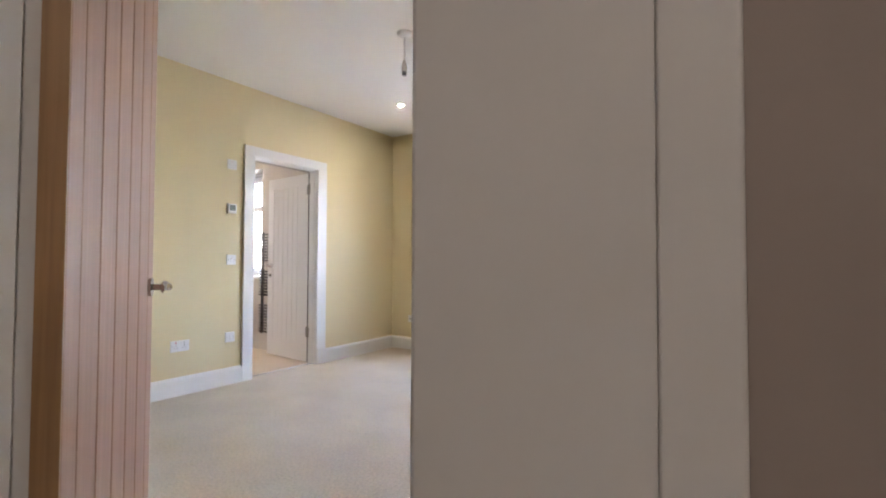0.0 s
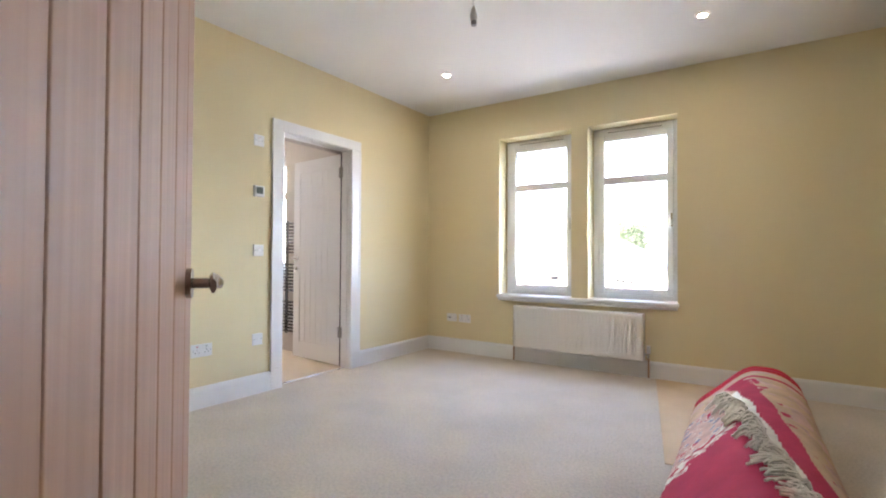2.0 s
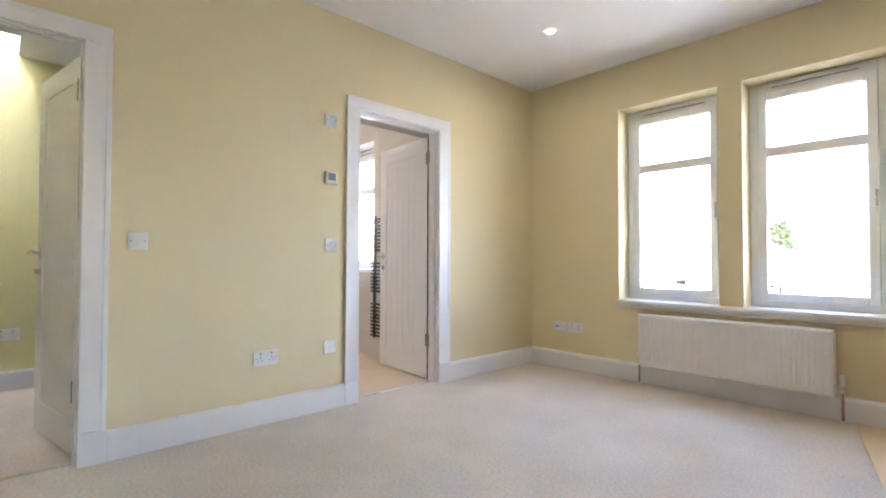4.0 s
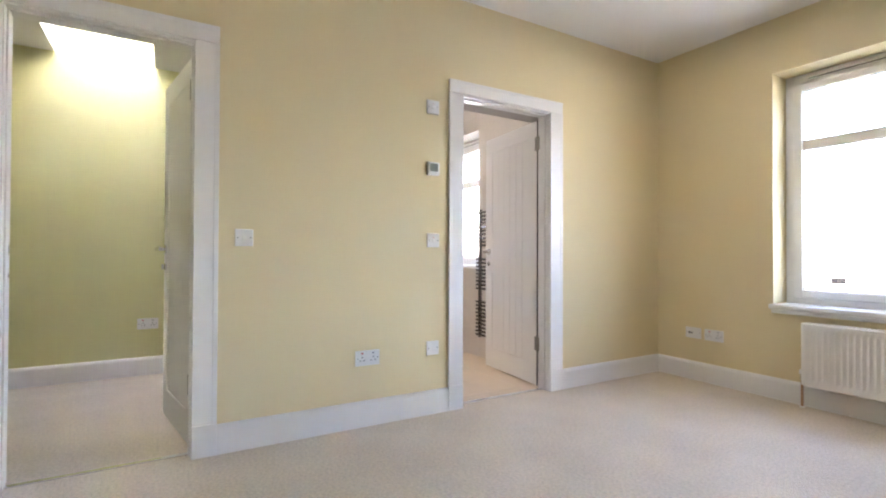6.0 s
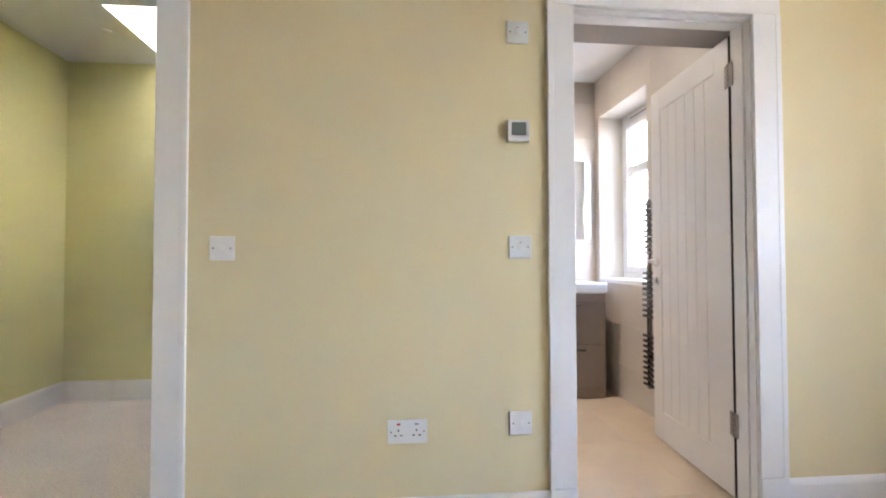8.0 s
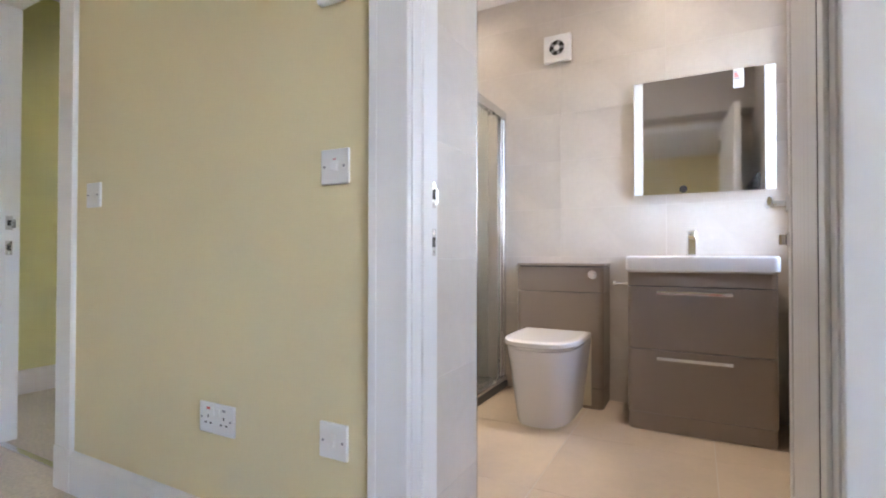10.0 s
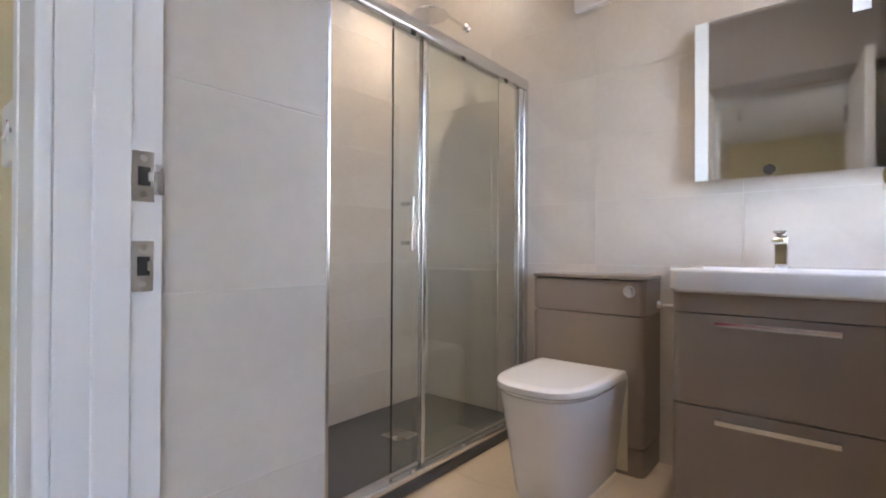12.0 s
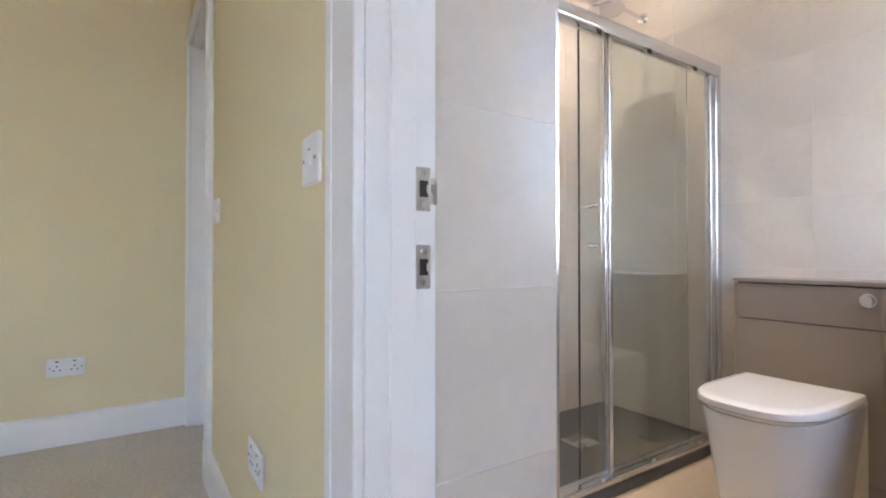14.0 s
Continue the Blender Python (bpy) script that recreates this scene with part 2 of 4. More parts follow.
def holed(axis, lo, hi, a0, a1, z0, z1, holes):
    """A wall between lo and hi in its thickness, along a0..a1, with openings (a, b, za, zb) that go through it."""
    bm = bmesh.new()
    cuts = sorted({a0, a1, *[c for h in holes for c in h[:2]]})
    for p, q in zip(cuts[:-1], cuts[1:]):
        spans = sorted((h[2], h[3]) for h in holes if h[0] <= p and h[1] >= q)
        z = z0
        for za, zb in spans + [(z1, z1)]:
            if za - z > 1e-4:
                if axis == "x":
                    box(bm, p, q, lo, hi, z, za)
                else:
                    box(bm, lo, hi, p, q, z, za)
            z = zb
    bmesh.ops.remove_doubles(bm, verts=bm.verts, dist=1e-5)
    twice = [f for f in bm.faces if any(g is not f and set(g.verts) == set(f.verts) for g in f.verts[0].link_faces)]
    bmesh.ops.delete(bm, geom=twice, context="FACES_ONLY")
    return bm


# ---- the large structure ----
H = 2.61
D1 = (-1.968, -1.232)      # bathroom doorway, along y
D2 = (-4.185, -3.500)      # dressing room doorway, along y
D0 = (2.803, 3.652)         # entrance doorway, along x
HEAD = 1.99
L = 0.03                   # lining
w1 = (D1[0] - L, D1[1] + L, 0, HEAD + L)
w2 = (D2[0] - L, D2[1] + L, 0, HEAD + L)
w0 = (D0[0] - L, D0[1] + L, 0, HEAD + L)
solid("wall_west", holed("y", -0.065, 0.0, -5.15, 0.0, 0, H, [w1, w2]), YELLOW, "cream yellow painted plaster wall with two doorways", "wall")
solid("wall_west_bathroom_side", holed("y", -0.13, -0.065, -3.3, 0.3, 0, H, [w1]), TILE, "beige wall above and beside the bathroom doorway", "wall")
solid("wall_west_dressing_side", holed("y", -0.13, -0.065, -5.15, -3.3, 0, H, [w2]), LIME, "yellow painted wall inside the dressing room", "wall")
WIN = [(0.887, 1.640, 0.62, 2.229), (1.793, 2.540, 0.62, 2.229)]
solid("wall_north", holed("x", 0.0, 0.32, -0.13, 4.7, 0, H, WIN), YELLOW, "cream yellow window wall with two window openings", "wall")
solid("wall_south", boxed(0.0, 2.3, -4.44, -4.245, 0, H), YELLOW, "cream yellow painted back wall", "wall")
solid("wall_south_entrance", holed("x", -4.44, -4.33, 2.3, 3.68, 0, H, [w0]), YELLOW, "cream yellow wall with the entrance doorway", "wall")
solid("wall_lobby", boxed(3.68, 4.7, -4.44, -2.6, 0, H), OFFWHITE, "off-white painted return wall beside the entrance", "wall")
solid("wall_east", boxed(4.6, 4.7, -2.6, 0.0, 0, H), YELLOW, "cream yellow painted side wall", "wall")
solid("floor", boxed(-0.066, 4.6, -4.34, 0.0, -0.12, 0), CARPET, "beige grey twist pile carpet", "carpet")
solid("ceiling", boxed(-0.13, 4.7, -4.44, 0.32, H, H + 0.12), CEILING, "smooth white painted ceiling", "ceiling")
# hall
solid("floor_hall", boxed(1.6, 5.4, -5.7, -4.34, -0.12, 0), CARPET, "beige carpet of the hall", "carpet")
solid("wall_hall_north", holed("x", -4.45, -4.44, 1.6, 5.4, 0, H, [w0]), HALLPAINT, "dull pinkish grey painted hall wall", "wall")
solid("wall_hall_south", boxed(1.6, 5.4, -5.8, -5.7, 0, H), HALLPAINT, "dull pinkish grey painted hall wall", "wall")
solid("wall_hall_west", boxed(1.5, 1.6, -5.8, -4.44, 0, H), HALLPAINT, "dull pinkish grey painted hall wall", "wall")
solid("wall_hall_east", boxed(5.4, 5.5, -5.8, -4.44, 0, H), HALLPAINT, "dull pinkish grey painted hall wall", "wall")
solid("ceiling_hall", boxed(1.5, 5.5, -5.8, -4.44, H, H + 0.12), CEILING, "white painted hall ceiling", "ceiling")
# dressing room
solid("floor_dressing_room", boxed(-1.95, -0.066, -5.05, -3.3, -0.12, 0), CARPET, "beige carpet of the dressing room", "carpet")
solid("wall_dressing_west", boxed(-2.05, -1.95, -5.15, -3.3, 0, 3.5), LIME, "yellow painted dressing room wall", "wall")
solid("wall_dressing_south", boxed(-1.95, -0.13, -5.15, -5.05, 0, 2.6), LIME, "yellow painted dressing room wall", "wall")
SKY = (-1.95, -1.1, -4.33, -3.69)
bm = bmesh.new()
box(bm, -1.95, -0.13, -5.05, SKY[2], 2.48, 2.56)
box(bm, -1.95, -0.13, SKY[3], -3.3, 2.48, 2.56)
box(bm, SKY[1], -0.13, SKY[2], SKY[3], 2.48, 2.56)
solid("ceiling_dressing_room", bm, CEILING, "white ceiling with a skylight shaft", "ceiling")
bm = bmesh.new()
box(bm, -1.95, SKY[1] + 0.02, SKY[2] - 0.02, SKY[2], 2.56, 3.5)
box(bm, -1.95, SKY[1] + 0.02, SKY[3], SKY[3] + 0.02, 2.56, 3.5)
box(bm, SKY[1], SKY[1] + 0.02, SKY[2], SKY[3], 2.56, 3.5)
solid("skylight_shaft", bm, CEILING, "white painted shaft under the skylight", "skylight")
skyl = thing("skylight", "white framed roof window over the dressing room", "skylight", kind="structure", at=(-1.52, -4.01, 3.5))
bm = bmesh.new()
box(bm, -0.45, 0.45, -0.36, -0.29, 0.0, 0.06)
box(bm, -0.45, 0.45, 0.29, 0.36, 0.0, 0.06)
box(bm, -0.45, -0.38, -0.29, 0.29, 0.0, 0.06)
box(bm, 0.38, 0.45, -0.29, 0.29, 0.0, 0.06)
part("window_frame", bm, UPVC, skyl)
part("pane", boxed(-0.38, 0.38, -0.29, 0.29, 0.02, 0.03), GLASS, skyl).visible_shadow = False
# bathroom
BX = -2.04
EN = (-1.97, -1.22, 0.85, 2.18)
solid("wall_bathroom_west", boxed(BX - 0.1, BX - 0.0012, -3.3, -0.7, -0.12, 2.6), GROUT, "wall behind the bathroom tiles", "wall")
solid("wall_bathroom_north", holed("x", -0.9988, -0.70, BX - 0.0012, -0.13, -0.12, 2.6, [EN]), GROUT, "bathroom window wall behind its tiles", "wall")
solid("wall_bathroom_south", boxed(BX - 0.0012, -0.13, -3.3, -3.2012, -0.12, 2.6), GROUT, "wall behind the shower tiles", "wall")
solid("wall_pier", boxed(-0.388, -0.112, -3.2012, -1.9872, -0.12, 2.6), GROUT, "wall pier between doorway and shower", "wall")
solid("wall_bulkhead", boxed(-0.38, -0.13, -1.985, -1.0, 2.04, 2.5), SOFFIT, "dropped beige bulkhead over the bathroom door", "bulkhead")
solid("floor_bathroom", boxed(BX, -0.066, -3.203, -0.997, -0.12, -0.0012), GROUT, "bathroom floor under its tiles", "floor")
solid("ceiling_bathroom", boxed(BX - 0.1, -0.13, -3.3, -0.7, 2.5, 2.6), CEILING, "white bathroom ceiling", "ceiling")


# ---- doors, linings, architraves ----
def run_box(axis, a0, a1, c0, c1, z0, z1, bevel=0.0):
    """A bar along an axis: a along it, c across it."""
    return boxed(a0, a1, c0, c1, z0, z1, bevel) if axis == "x" else boxed(c0, c1, a0, a1, z0, z1, bevel)


def doorway(name, axis, d, lo, hi, sides, label, stop):
    """Lining, stops and architraves round an opening. sides: (plane, outward sign, width of the jamb at the low end, at the high end)."""
    top = thing(name, label, "door frame", kind="structure")
    part("lining", run_box(axis, d[0] - L, d[0], lo, hi, 0, HEAD + L), GLOSS, top)
    part("lining", run_box(axis, d[1], d[1] + L, lo, hi, 0, HEAD + L), GLOSS, top)
    part("lining_head", run_box(axis, d[0], d[1], lo, hi, HEAD, HEAD + L), GLOSS, top)
    s0, s1 = stop
    part("stop", run_box(axis, d[0], d[0] + 0.008, s0, s1, 0, HEAD, 0.002), GLOSS, top)
    part("stop", run_box(axis, d[1] - 0.008, d[1], s0, s1, 0, HEAD, 0.002), GLOSS, top)
    part("stop", run_box(axis, d[0] + 0.008, d[1] - 0.008, s0, s1, HEAD - 0.008, HEAD, 0.002), GLOSS, top)
    for plane, sign, wl, wh in sides:
        for a, b, inner in ((d[0] - 0.003 - wl, d[0] - 0.003, 1), (d[1] + 0.003, d[1] + 0.003 + wh, 0)):
            if b - a < 0.01:
                continue
            c = sorted((plane, plane + sign * 0.017))
            e = sorted((plane, plane + sign * 0.021))
            # plinth block at the foot, moulded leg above it
            part("plinth_block", run_box(axis, a, b, *e, 0, 0.155, 0.004), GLOSS, top)
            bm = run_box(axis, a, b, *c, 0.155, HEAD + 0.008, 0.004)
            o0, o1 = (a, a + 0.022) if inner else (b - 0.022, b)
            k = sorted((plane + sign * 0.016, plane + sign * 0.0195))
            (box(bm, o0, o1, *k, 0.155, HEAD + 0.008, 0.0015) if axis == "x" else box(bm, *k, o0, o1, 0.155, HEAD + 0.008, 0.0015))
            part("architrave", bm, GLOSS, top)
        wt = 0.085
        c = sorted((plane, plane + sign * 0.017))
        a, b = d[0] - 0.003 - wl, d[1] + 0.003 + wh
        bm = run_box(axis, a, b, *c, HEAD + 0.008, HEAD + 0.008 + wt, 0.004)
        k = sorted((plane + sign * 0.016, plane + sign * 0.0195))
        z = HEAD + 0.008 + wt
        (box(bm, a, b, *k, z - 0.022, z, 0.0015) if axis == "x" else box(bm, *k, a, b, z - 0.022, z, 0.0015))
        part("architrave", bm, GLOSS, top)
    return top


door1 = doorway("door_1", "y", D1, -0.112, 0.0, [(0.0, 1, 0.105, 0.118)], "white painted bathroom door frame", (-0.075, -0.035))
door2 = doorway("door_2", "y", D2, -0.13, 0.0, [(0.0, 1, 0.055, 0.11)], "white painted dressing room door frame", (-0.075, -0.035))
door0 = doorway("door_3", "x", D0, -4.45, -4.33, [(-4.33, 1, 0.09, 0.02), (-4.45, -1, 0.14, 0.115)], "white painted entrance door frame", (-4.448, -4.362))


def keep_plate(parent, y, z, lip):
    """A steel keep let into a jamb whose face looks to +y."""
    k = part("keep_plate", boxed(-0.102, -0.076, y, y + 0.003, z - 0.032, z + 0.032, 0.001), STEEL, parent, "brushed steel keep plate")
    part("slot", boxed(-0.097, -0.083, y + 0.003, y + 0.0042, z - 0.012, z + 0.012), SHADOWGAP, k)
    part("latch_tongue", boxed(-0.1005, -0.094, y + 0.0042, y + 0.006, z - 0.006, z + 0.006, 0.001), STEEL, k)
    for dz in (-0.023, 0.023):
        part("screw", rodded((-0.089, y + 0.002, z + dz), (-0.089, y + 0.0045, z + dz), 0.004), CHROME, k)
    if lip:
        part("lip", boxed(-0.114, -0.102, y, y + 0.003, z - 0.022, z + 0.017, 0.001), STEEL, k)


keep_plate(door1, D1[0], 0.993, True)
keep_plate(door1, D1[0], 0.879, False)
keep_plate(door2, D2[0], 0.993, True)
keep_plate(door2, D2[0], 0.879, False)


def lever(parent, x, y0, sign, z, toward, thumb, metal):
    """A lever handle on a round rose. sign: the side of the leaf; toward: the way the lever points along the leaf."""
    h = part("door_handle", rodded((x, y0, z), (x, y0 + sign * 0.009, z), 0.027, seg=24), metal, parent, "polished chrome lever handle")
    part("neck", rodded((x, y0 + sign * 0.009, z), (x, y0 + sign * 0.052, z), 0.0095), metal, h)
    rings = []
    for k in range(9):
        u = k / 8
        w, t = 0.011 + 0.004 * math.sin(u * 3.0), 0.008 - 0.003 * u
        cx, cy, cz = x + toward * (0.115 * u - 0.008), y0 + sign * (0.052 - 0.006 * math.sin(u * 3)), z + 0.006 * math.sin(u * 3.1)
        rings.append([(cx, cy + t * math.cos(a), cz + w * math.sin(a)) for a in [i * math.pi / 8 for i in range(16)]])
    part("lever", loft(rings), metal, h)
    if thumb:
        k = part("thumb_turn", rodded((x, y0, z - 0.105), (x, y0 + sign * 0.008, z - 0.105), 0.022, seg=24), CHROME, parent, "chrome thumb turn")
        part("turn", boxed(x - 0.004, x + 0.004, *sorted((y0 + sign * 0.008, y0 + sign * 0.026)), z - 0.12, z - 0.09, 0.002), CHROME, k)


def leaf(name, label, at, yaw, length, mat, edge, stile, planks, sides, rails, hinge_side, thumb=True, edge_label="", lever_z=1.0, t=0.04):
    """A ledged leaf: stiles, rails, grooved boards, hinges, levers. It lies along its own +x from the hinge; y from -0.04 to 0."""
    d = thing(name, label, "door", at=at)
    d.rotation_euler = (0, 0, yaw)
    top = 1.972
    z0 = 0.012
    part("stile", boxed(0.003, stile, -t, 0, z0, top, 0.0015), mat, d)
    part("stile", boxed(length - stile, length, -t, 0, z0, top, 0.0015), mat, d)
    if edge is not mat:
        part("lipping", boxed(-0.003, 0.003, -t + 0.0005, -0.0005, z0, top, 0.001), edge, d, edge_label)
    lo, hi = rails
    part("rail", boxed(stile, length - stile, -t, 0, z0, z0 + lo, 0.0015), mat, d)
    part("rail", boxed(stile, length - stile, -t, 0, top - hi, top, 0.0015), mat, d)
    part("core", boxed(stile, length - stile, -t + 0.008, -0.008, z0 + lo, top - hi), GROOVE if mat is OAK else mat, d)
    w = (length - 2 * stile) / planks
    inset = 0.004 if mat is not OAK else 0.0
    g, r = (0.003, 0.0035) if mat is OAK else (0.0015, 0.002)
    for i in range(planks):
        part("board", boxed(stile + i * w + g, stile + (i + 1) * w - g, -t + inset, -inset, z0 + lo, top - hi, r), mat, d)
    for s in sides:
        lever(d, length - 0.058, 0.0 if s > 0 else -t, s, lever_z, -1, thumb, LEVERCHROME if mat is OAK else CHROME)
    if mat is not OAK:
        # black strip that paints the shade in the gap at the hinge edge
        part("gap_shade_strip", boxed(-0.0045, 0.0025, -0.007, -0.0012, z0, top), SHADOWGAP, d, "black strip painting the shade of the hinge gap")
    for z in (0.32, 1.80):
        y = 0.0 if hinge_side > 0 else -t
        h = part("hinge", rodded((-0.006, y + hinge_side * 0.005, z - 0.05), (-0.006, y + hinge_side * 0.005, z + 0.05), 0.0062), HINGE, d, "brushed steel butt hinge")
        part("hinge_plate", boxed(-0.002, 0.024, *sorted((y, y + hinge_side * 0.0022)), z - 0.05, z + 0.05), HINGE, h)
        part("hinge_plate", boxed(-0.036, -0.010, *sorted((y + hinge_side * 0.0035, y + hinge_side * 0.0065)), z - 0.05, z + 0.05), HINGE, h)
        for k in (-0.03, -0.01, 0.01, 0.03):
            part("knuckle", rodded((-0.006, y + hinge_side * 0.005, z + k - 0.001), (-0.006, y + hinge_side * 0.005, z + k + 0.001), 0.0068), CHROME, h)
            part("screw", rodded((0.014, y, z + k), (0.014, y + hinge_side * 0.003, z + k), 0.003, seg=8), CHROME, h)
    return d


# bathroom leaf folded back into the bathroom, dressing room leaf likewise, oak leaf swung back into the bedroom
leaf("bathroom_door", "white painted boarded door standing open into bathroom", (-0.126, -1.233, 0), math.atan2(0.060, -0.72), 0.735,
     DOORWHITE, DOORWHITE, 0.105, 6, (1, -1), (0.16, 0.12), 1)
leaf("dressing_room_door", "white painted boarded door standing open into dressing room", (-0.143, -3.499, 0), math.atan2(-0.12, -0.68), 0.655,
     DOORWHITE, DOORWHITE, 0.105, 5, (1, -1), (0.16, 0.12), 1)
yaw0 = radians(145.2)
leaf("oak_door", "oak veneered boarded door swung wide open, chrome lever", (2.816, -4.341, 0), yaw0, 0.75, OAK, OAKEDGE, 0.075, 5, (1, -1), (0.09, 0.09), -1, False,
     "darker oak edge strip", 0.968, 0.04)
for y0, y1 in ((D1[0], D1[1]), (D2[0], D2[1])):
    solid("threshold_strip", boxed(-0.080, -0.052, y0, y1, 0.0, 0.006, 0.002), ALU, "thin bright metal threshold strip in doorway", "threshold")


# ---- skirting ----
def skirting(axis, a0, a1, plane, sign, mat=GLOSS):
    """A chamfered board against a wall: plane of the wall, sign towards the room."""
    c = sorted((plane, plane + sign * 0.018))
    bm = run_box(axis, a0, a1, *c, 0, 0.125, 0.002)
    prof = [(0, 0.1255), (0.018, 0.1255), (0.0165, 0.134), (0.008, 0.143), (0, 0.145)]
    ends = []
    for a in (a0, a1):
        ends.append([(a, plane + sign * p, z) if axis == "x" else (plane + sign * p, a, z) for p, z in prof])
    vs = [[bm.verts.new(p) for p in e] for e in ends]
    for i in range(len(prof)):
        j = (i + 1) % len(prof)
        bm.faces.new((vs[0][i], vs[0][j], vs[1][j], vs[1][i]))
    bm.faces.new(vs[0])
    bm.faces.new(vs[1])
    bmesh.ops.recalc_face_normals(bm, faces=bm.faces)
    return solid("baseboard", bm, mat, "white painted skirting board along the wall", "skirting")


skirting("y", D1[1] + 0.121, -0.018, 0.0, 1)
skirting("y", D2[1] + 0.113, D1[0] - 0.108, 0.0, 1)
skirting("x", 0.0, 4.6, 0.0, -1)
skirting("x", 0.018, 2.3, -4.245, 1)
skirting("x", 2.3, D0[0] - 0.098, -4.33, 1)
skirting("y", -4.3, -2.6, 3.68, -1)
skirting("y", -5.03, -3.32, -1.95, 1)
skirting("x", -1.95, -0.13, -5.05, 1)


# ---- windows ----
def window(name, x0, x1, z0, z1, y, transom, label, handle_x):
    """A white casement in an outer frame: one sash with a transom bar, panes in dark gaskets, trickle vent over it; inner face at y."""
    w = thing(name, label, "window", kind="structure")
    f, top, low = 0.052, 0.068, 0.042
    fr = bmesh.new()
    for b in ((x0, x0 + f, z0, z1), (x1 - f, x1, z0, z1), (x0 + f, x1 - f, z1 - top, z1), (x0 + f, x1 - f, z0, z0 + low)):
        box(fr, b[0], b[1], y, y + 0.07, b[2], b[3], 0.004)
    part("window_frame", fr, UPVC, w)
    s, g = 0.052, bmesh.new()
    xa, xb, za, zb = x0 + f + 0.001, x1 - f - 0.001, z0 + low + 0.001, z1 - top - 0.001
    for b in ((xa, xa + s, za, zb), (xb - s, xb, za, zb), (xa + s, xb - s, zb - s, zb), (xa + s, xb - s, za, za + s)):
        box(g, b[0], b[1], y - 0.014, y + 0.05, b[2], b[3], 0.006)
    sash = part("sash", g, UPVC, w)
    part("transom", boxed(xa + s, xb - s, y - 0.008, y + 0.05, transom - 0.033, transom + 0.033, 0.008), UPVC, sash)
    for zc, zd in ((za + s, transom - 0.033), (transom + 0.033, zb - s)):
        c, d, g = xa + s, xb - s, bmesh.new()
        for b in ((c, c + 0.005, zc, zd), (d - 0.005, d, zc, zd), (c + 0.005, d - 0.005, zd - 0.006, zd), (c + 0.005, d - 0.005, zc, zc + 0.005)):
            box(g, b[0], b[1], y + 0.004, y + 0.012, b[2], b[3])
        part("gasket", g, RUBBER, sash, "dark rubber gasket")
        part("pane", boxed(c, d, y + 0.012, y + 0.018, zc, zd), GLASS, sash).visible_shadow = False
    zc = z0 + 0.42 * (z1 - z0)
    hd = part("window_handle", boxed(handle_x - 0.014, handle_x + 0.014, y - 0.024, y - 0.014, zc - 0.035, zc + 0.035, 0.004), UPVC, w, "white window handle")
    part("grip", boxed(handle_x - 0.009, handle_x + 0.009, y - 0.045, y - 0.024, zc - 0.02, zc + 0.1, 0.006), STEEL, hd, "grey metal grip")
    vent = part("trickle_vent", boxed(x0 + 0.13, x1 - 0.13, y - 0.014, y, z1 - 0.036, z1 - 0.012, 0.003), PLASTIC, w)
    part("vent_slot", boxed(x0 + 0.14, x1 - 0.14, y - 0.006, y - 0.001, z1 - 0.042, z1 - 0.036), RUBBER, vent)
    return w


window("window_1", 0.889, 1.638, 0.647, 2.227, 0.175, 1.735, "white casement window with top light in bedroom", 1.575)
window("window_2", 1.795, 2.538, 0.647, 2.227, 0.175, 1.735, "white casement window with top light in bedroom", 2.475)
window("window_3", -1.968, -1.222, 0.87, 2.178, -0.80, 1.72, "white casement window with top light in bathroom", -1.30)
bm = boxed(0.870, 2.552, -0.035, 0.0, 0.612, 0.647, 0.008)
box(bm, 0.882, 2.540, -0.020, 0.0, 0.585, 0.612, 0.004)
for x0, x1 in ((0.888, 1.639), (1.794, 2.539)):
    box(bm, x0, x1, 0.0, 0.24, 0.621, 0.6465, 0.0)
solid("window_sill", bm, GLOSS, "white painted wooden window sill with nosing", "window sill")

# ---- bedroom: fittings ----
def plate(name, label, category, w, m, group=""):
    """A moulded wall plate facing its own -y, with two screw heads."""
    p = thing(name, label, category, group)
    p.matrix_world = m
    part("faceplate", boxed(-w / 2, w / 2, -0.009, 0, -0.043, 0.043, 0.003), PLASTIC, p)
    for s in (-1, 1):
        part("screw", rodded((s * (w / 2 - 0.013), -0.009, 0), (s * (w / 2 - 0.013), -0.0105, 0), 0.0035), GREY, p)
    return p


def rocker_switch(label, m, tall=False, mark=False):
    p = plate("wall_switch", label, "switch", 0.086, m, "white wall plates")
    w, h = (0.011, 0.026) if tall else (0.019, 0.021)
    part("surround", boxed(-w / 2 - 0.003, w / 2 + 0.003, -0.0105, -0.009, -h / 2 - 0.003, h / 2 + 0.003, 0.001), PLASTIC, p)
    bm = boxed(-w / 2, w / 2, -0.0145, -0.0105, -h / 2, h / 2, 0.0015)
    for v in bm.verts:
        if v.co.z > 0 and v.co.y < -0.012:
            v.co.y += 0.003
    part("rocker", bm, PLASTIC, p)
    if mark:
        part("marking", boxed(-0.004, 0.004, -0.0096, -0.009, 0.016, 0.019), RED, p, "small red marking")
    return p


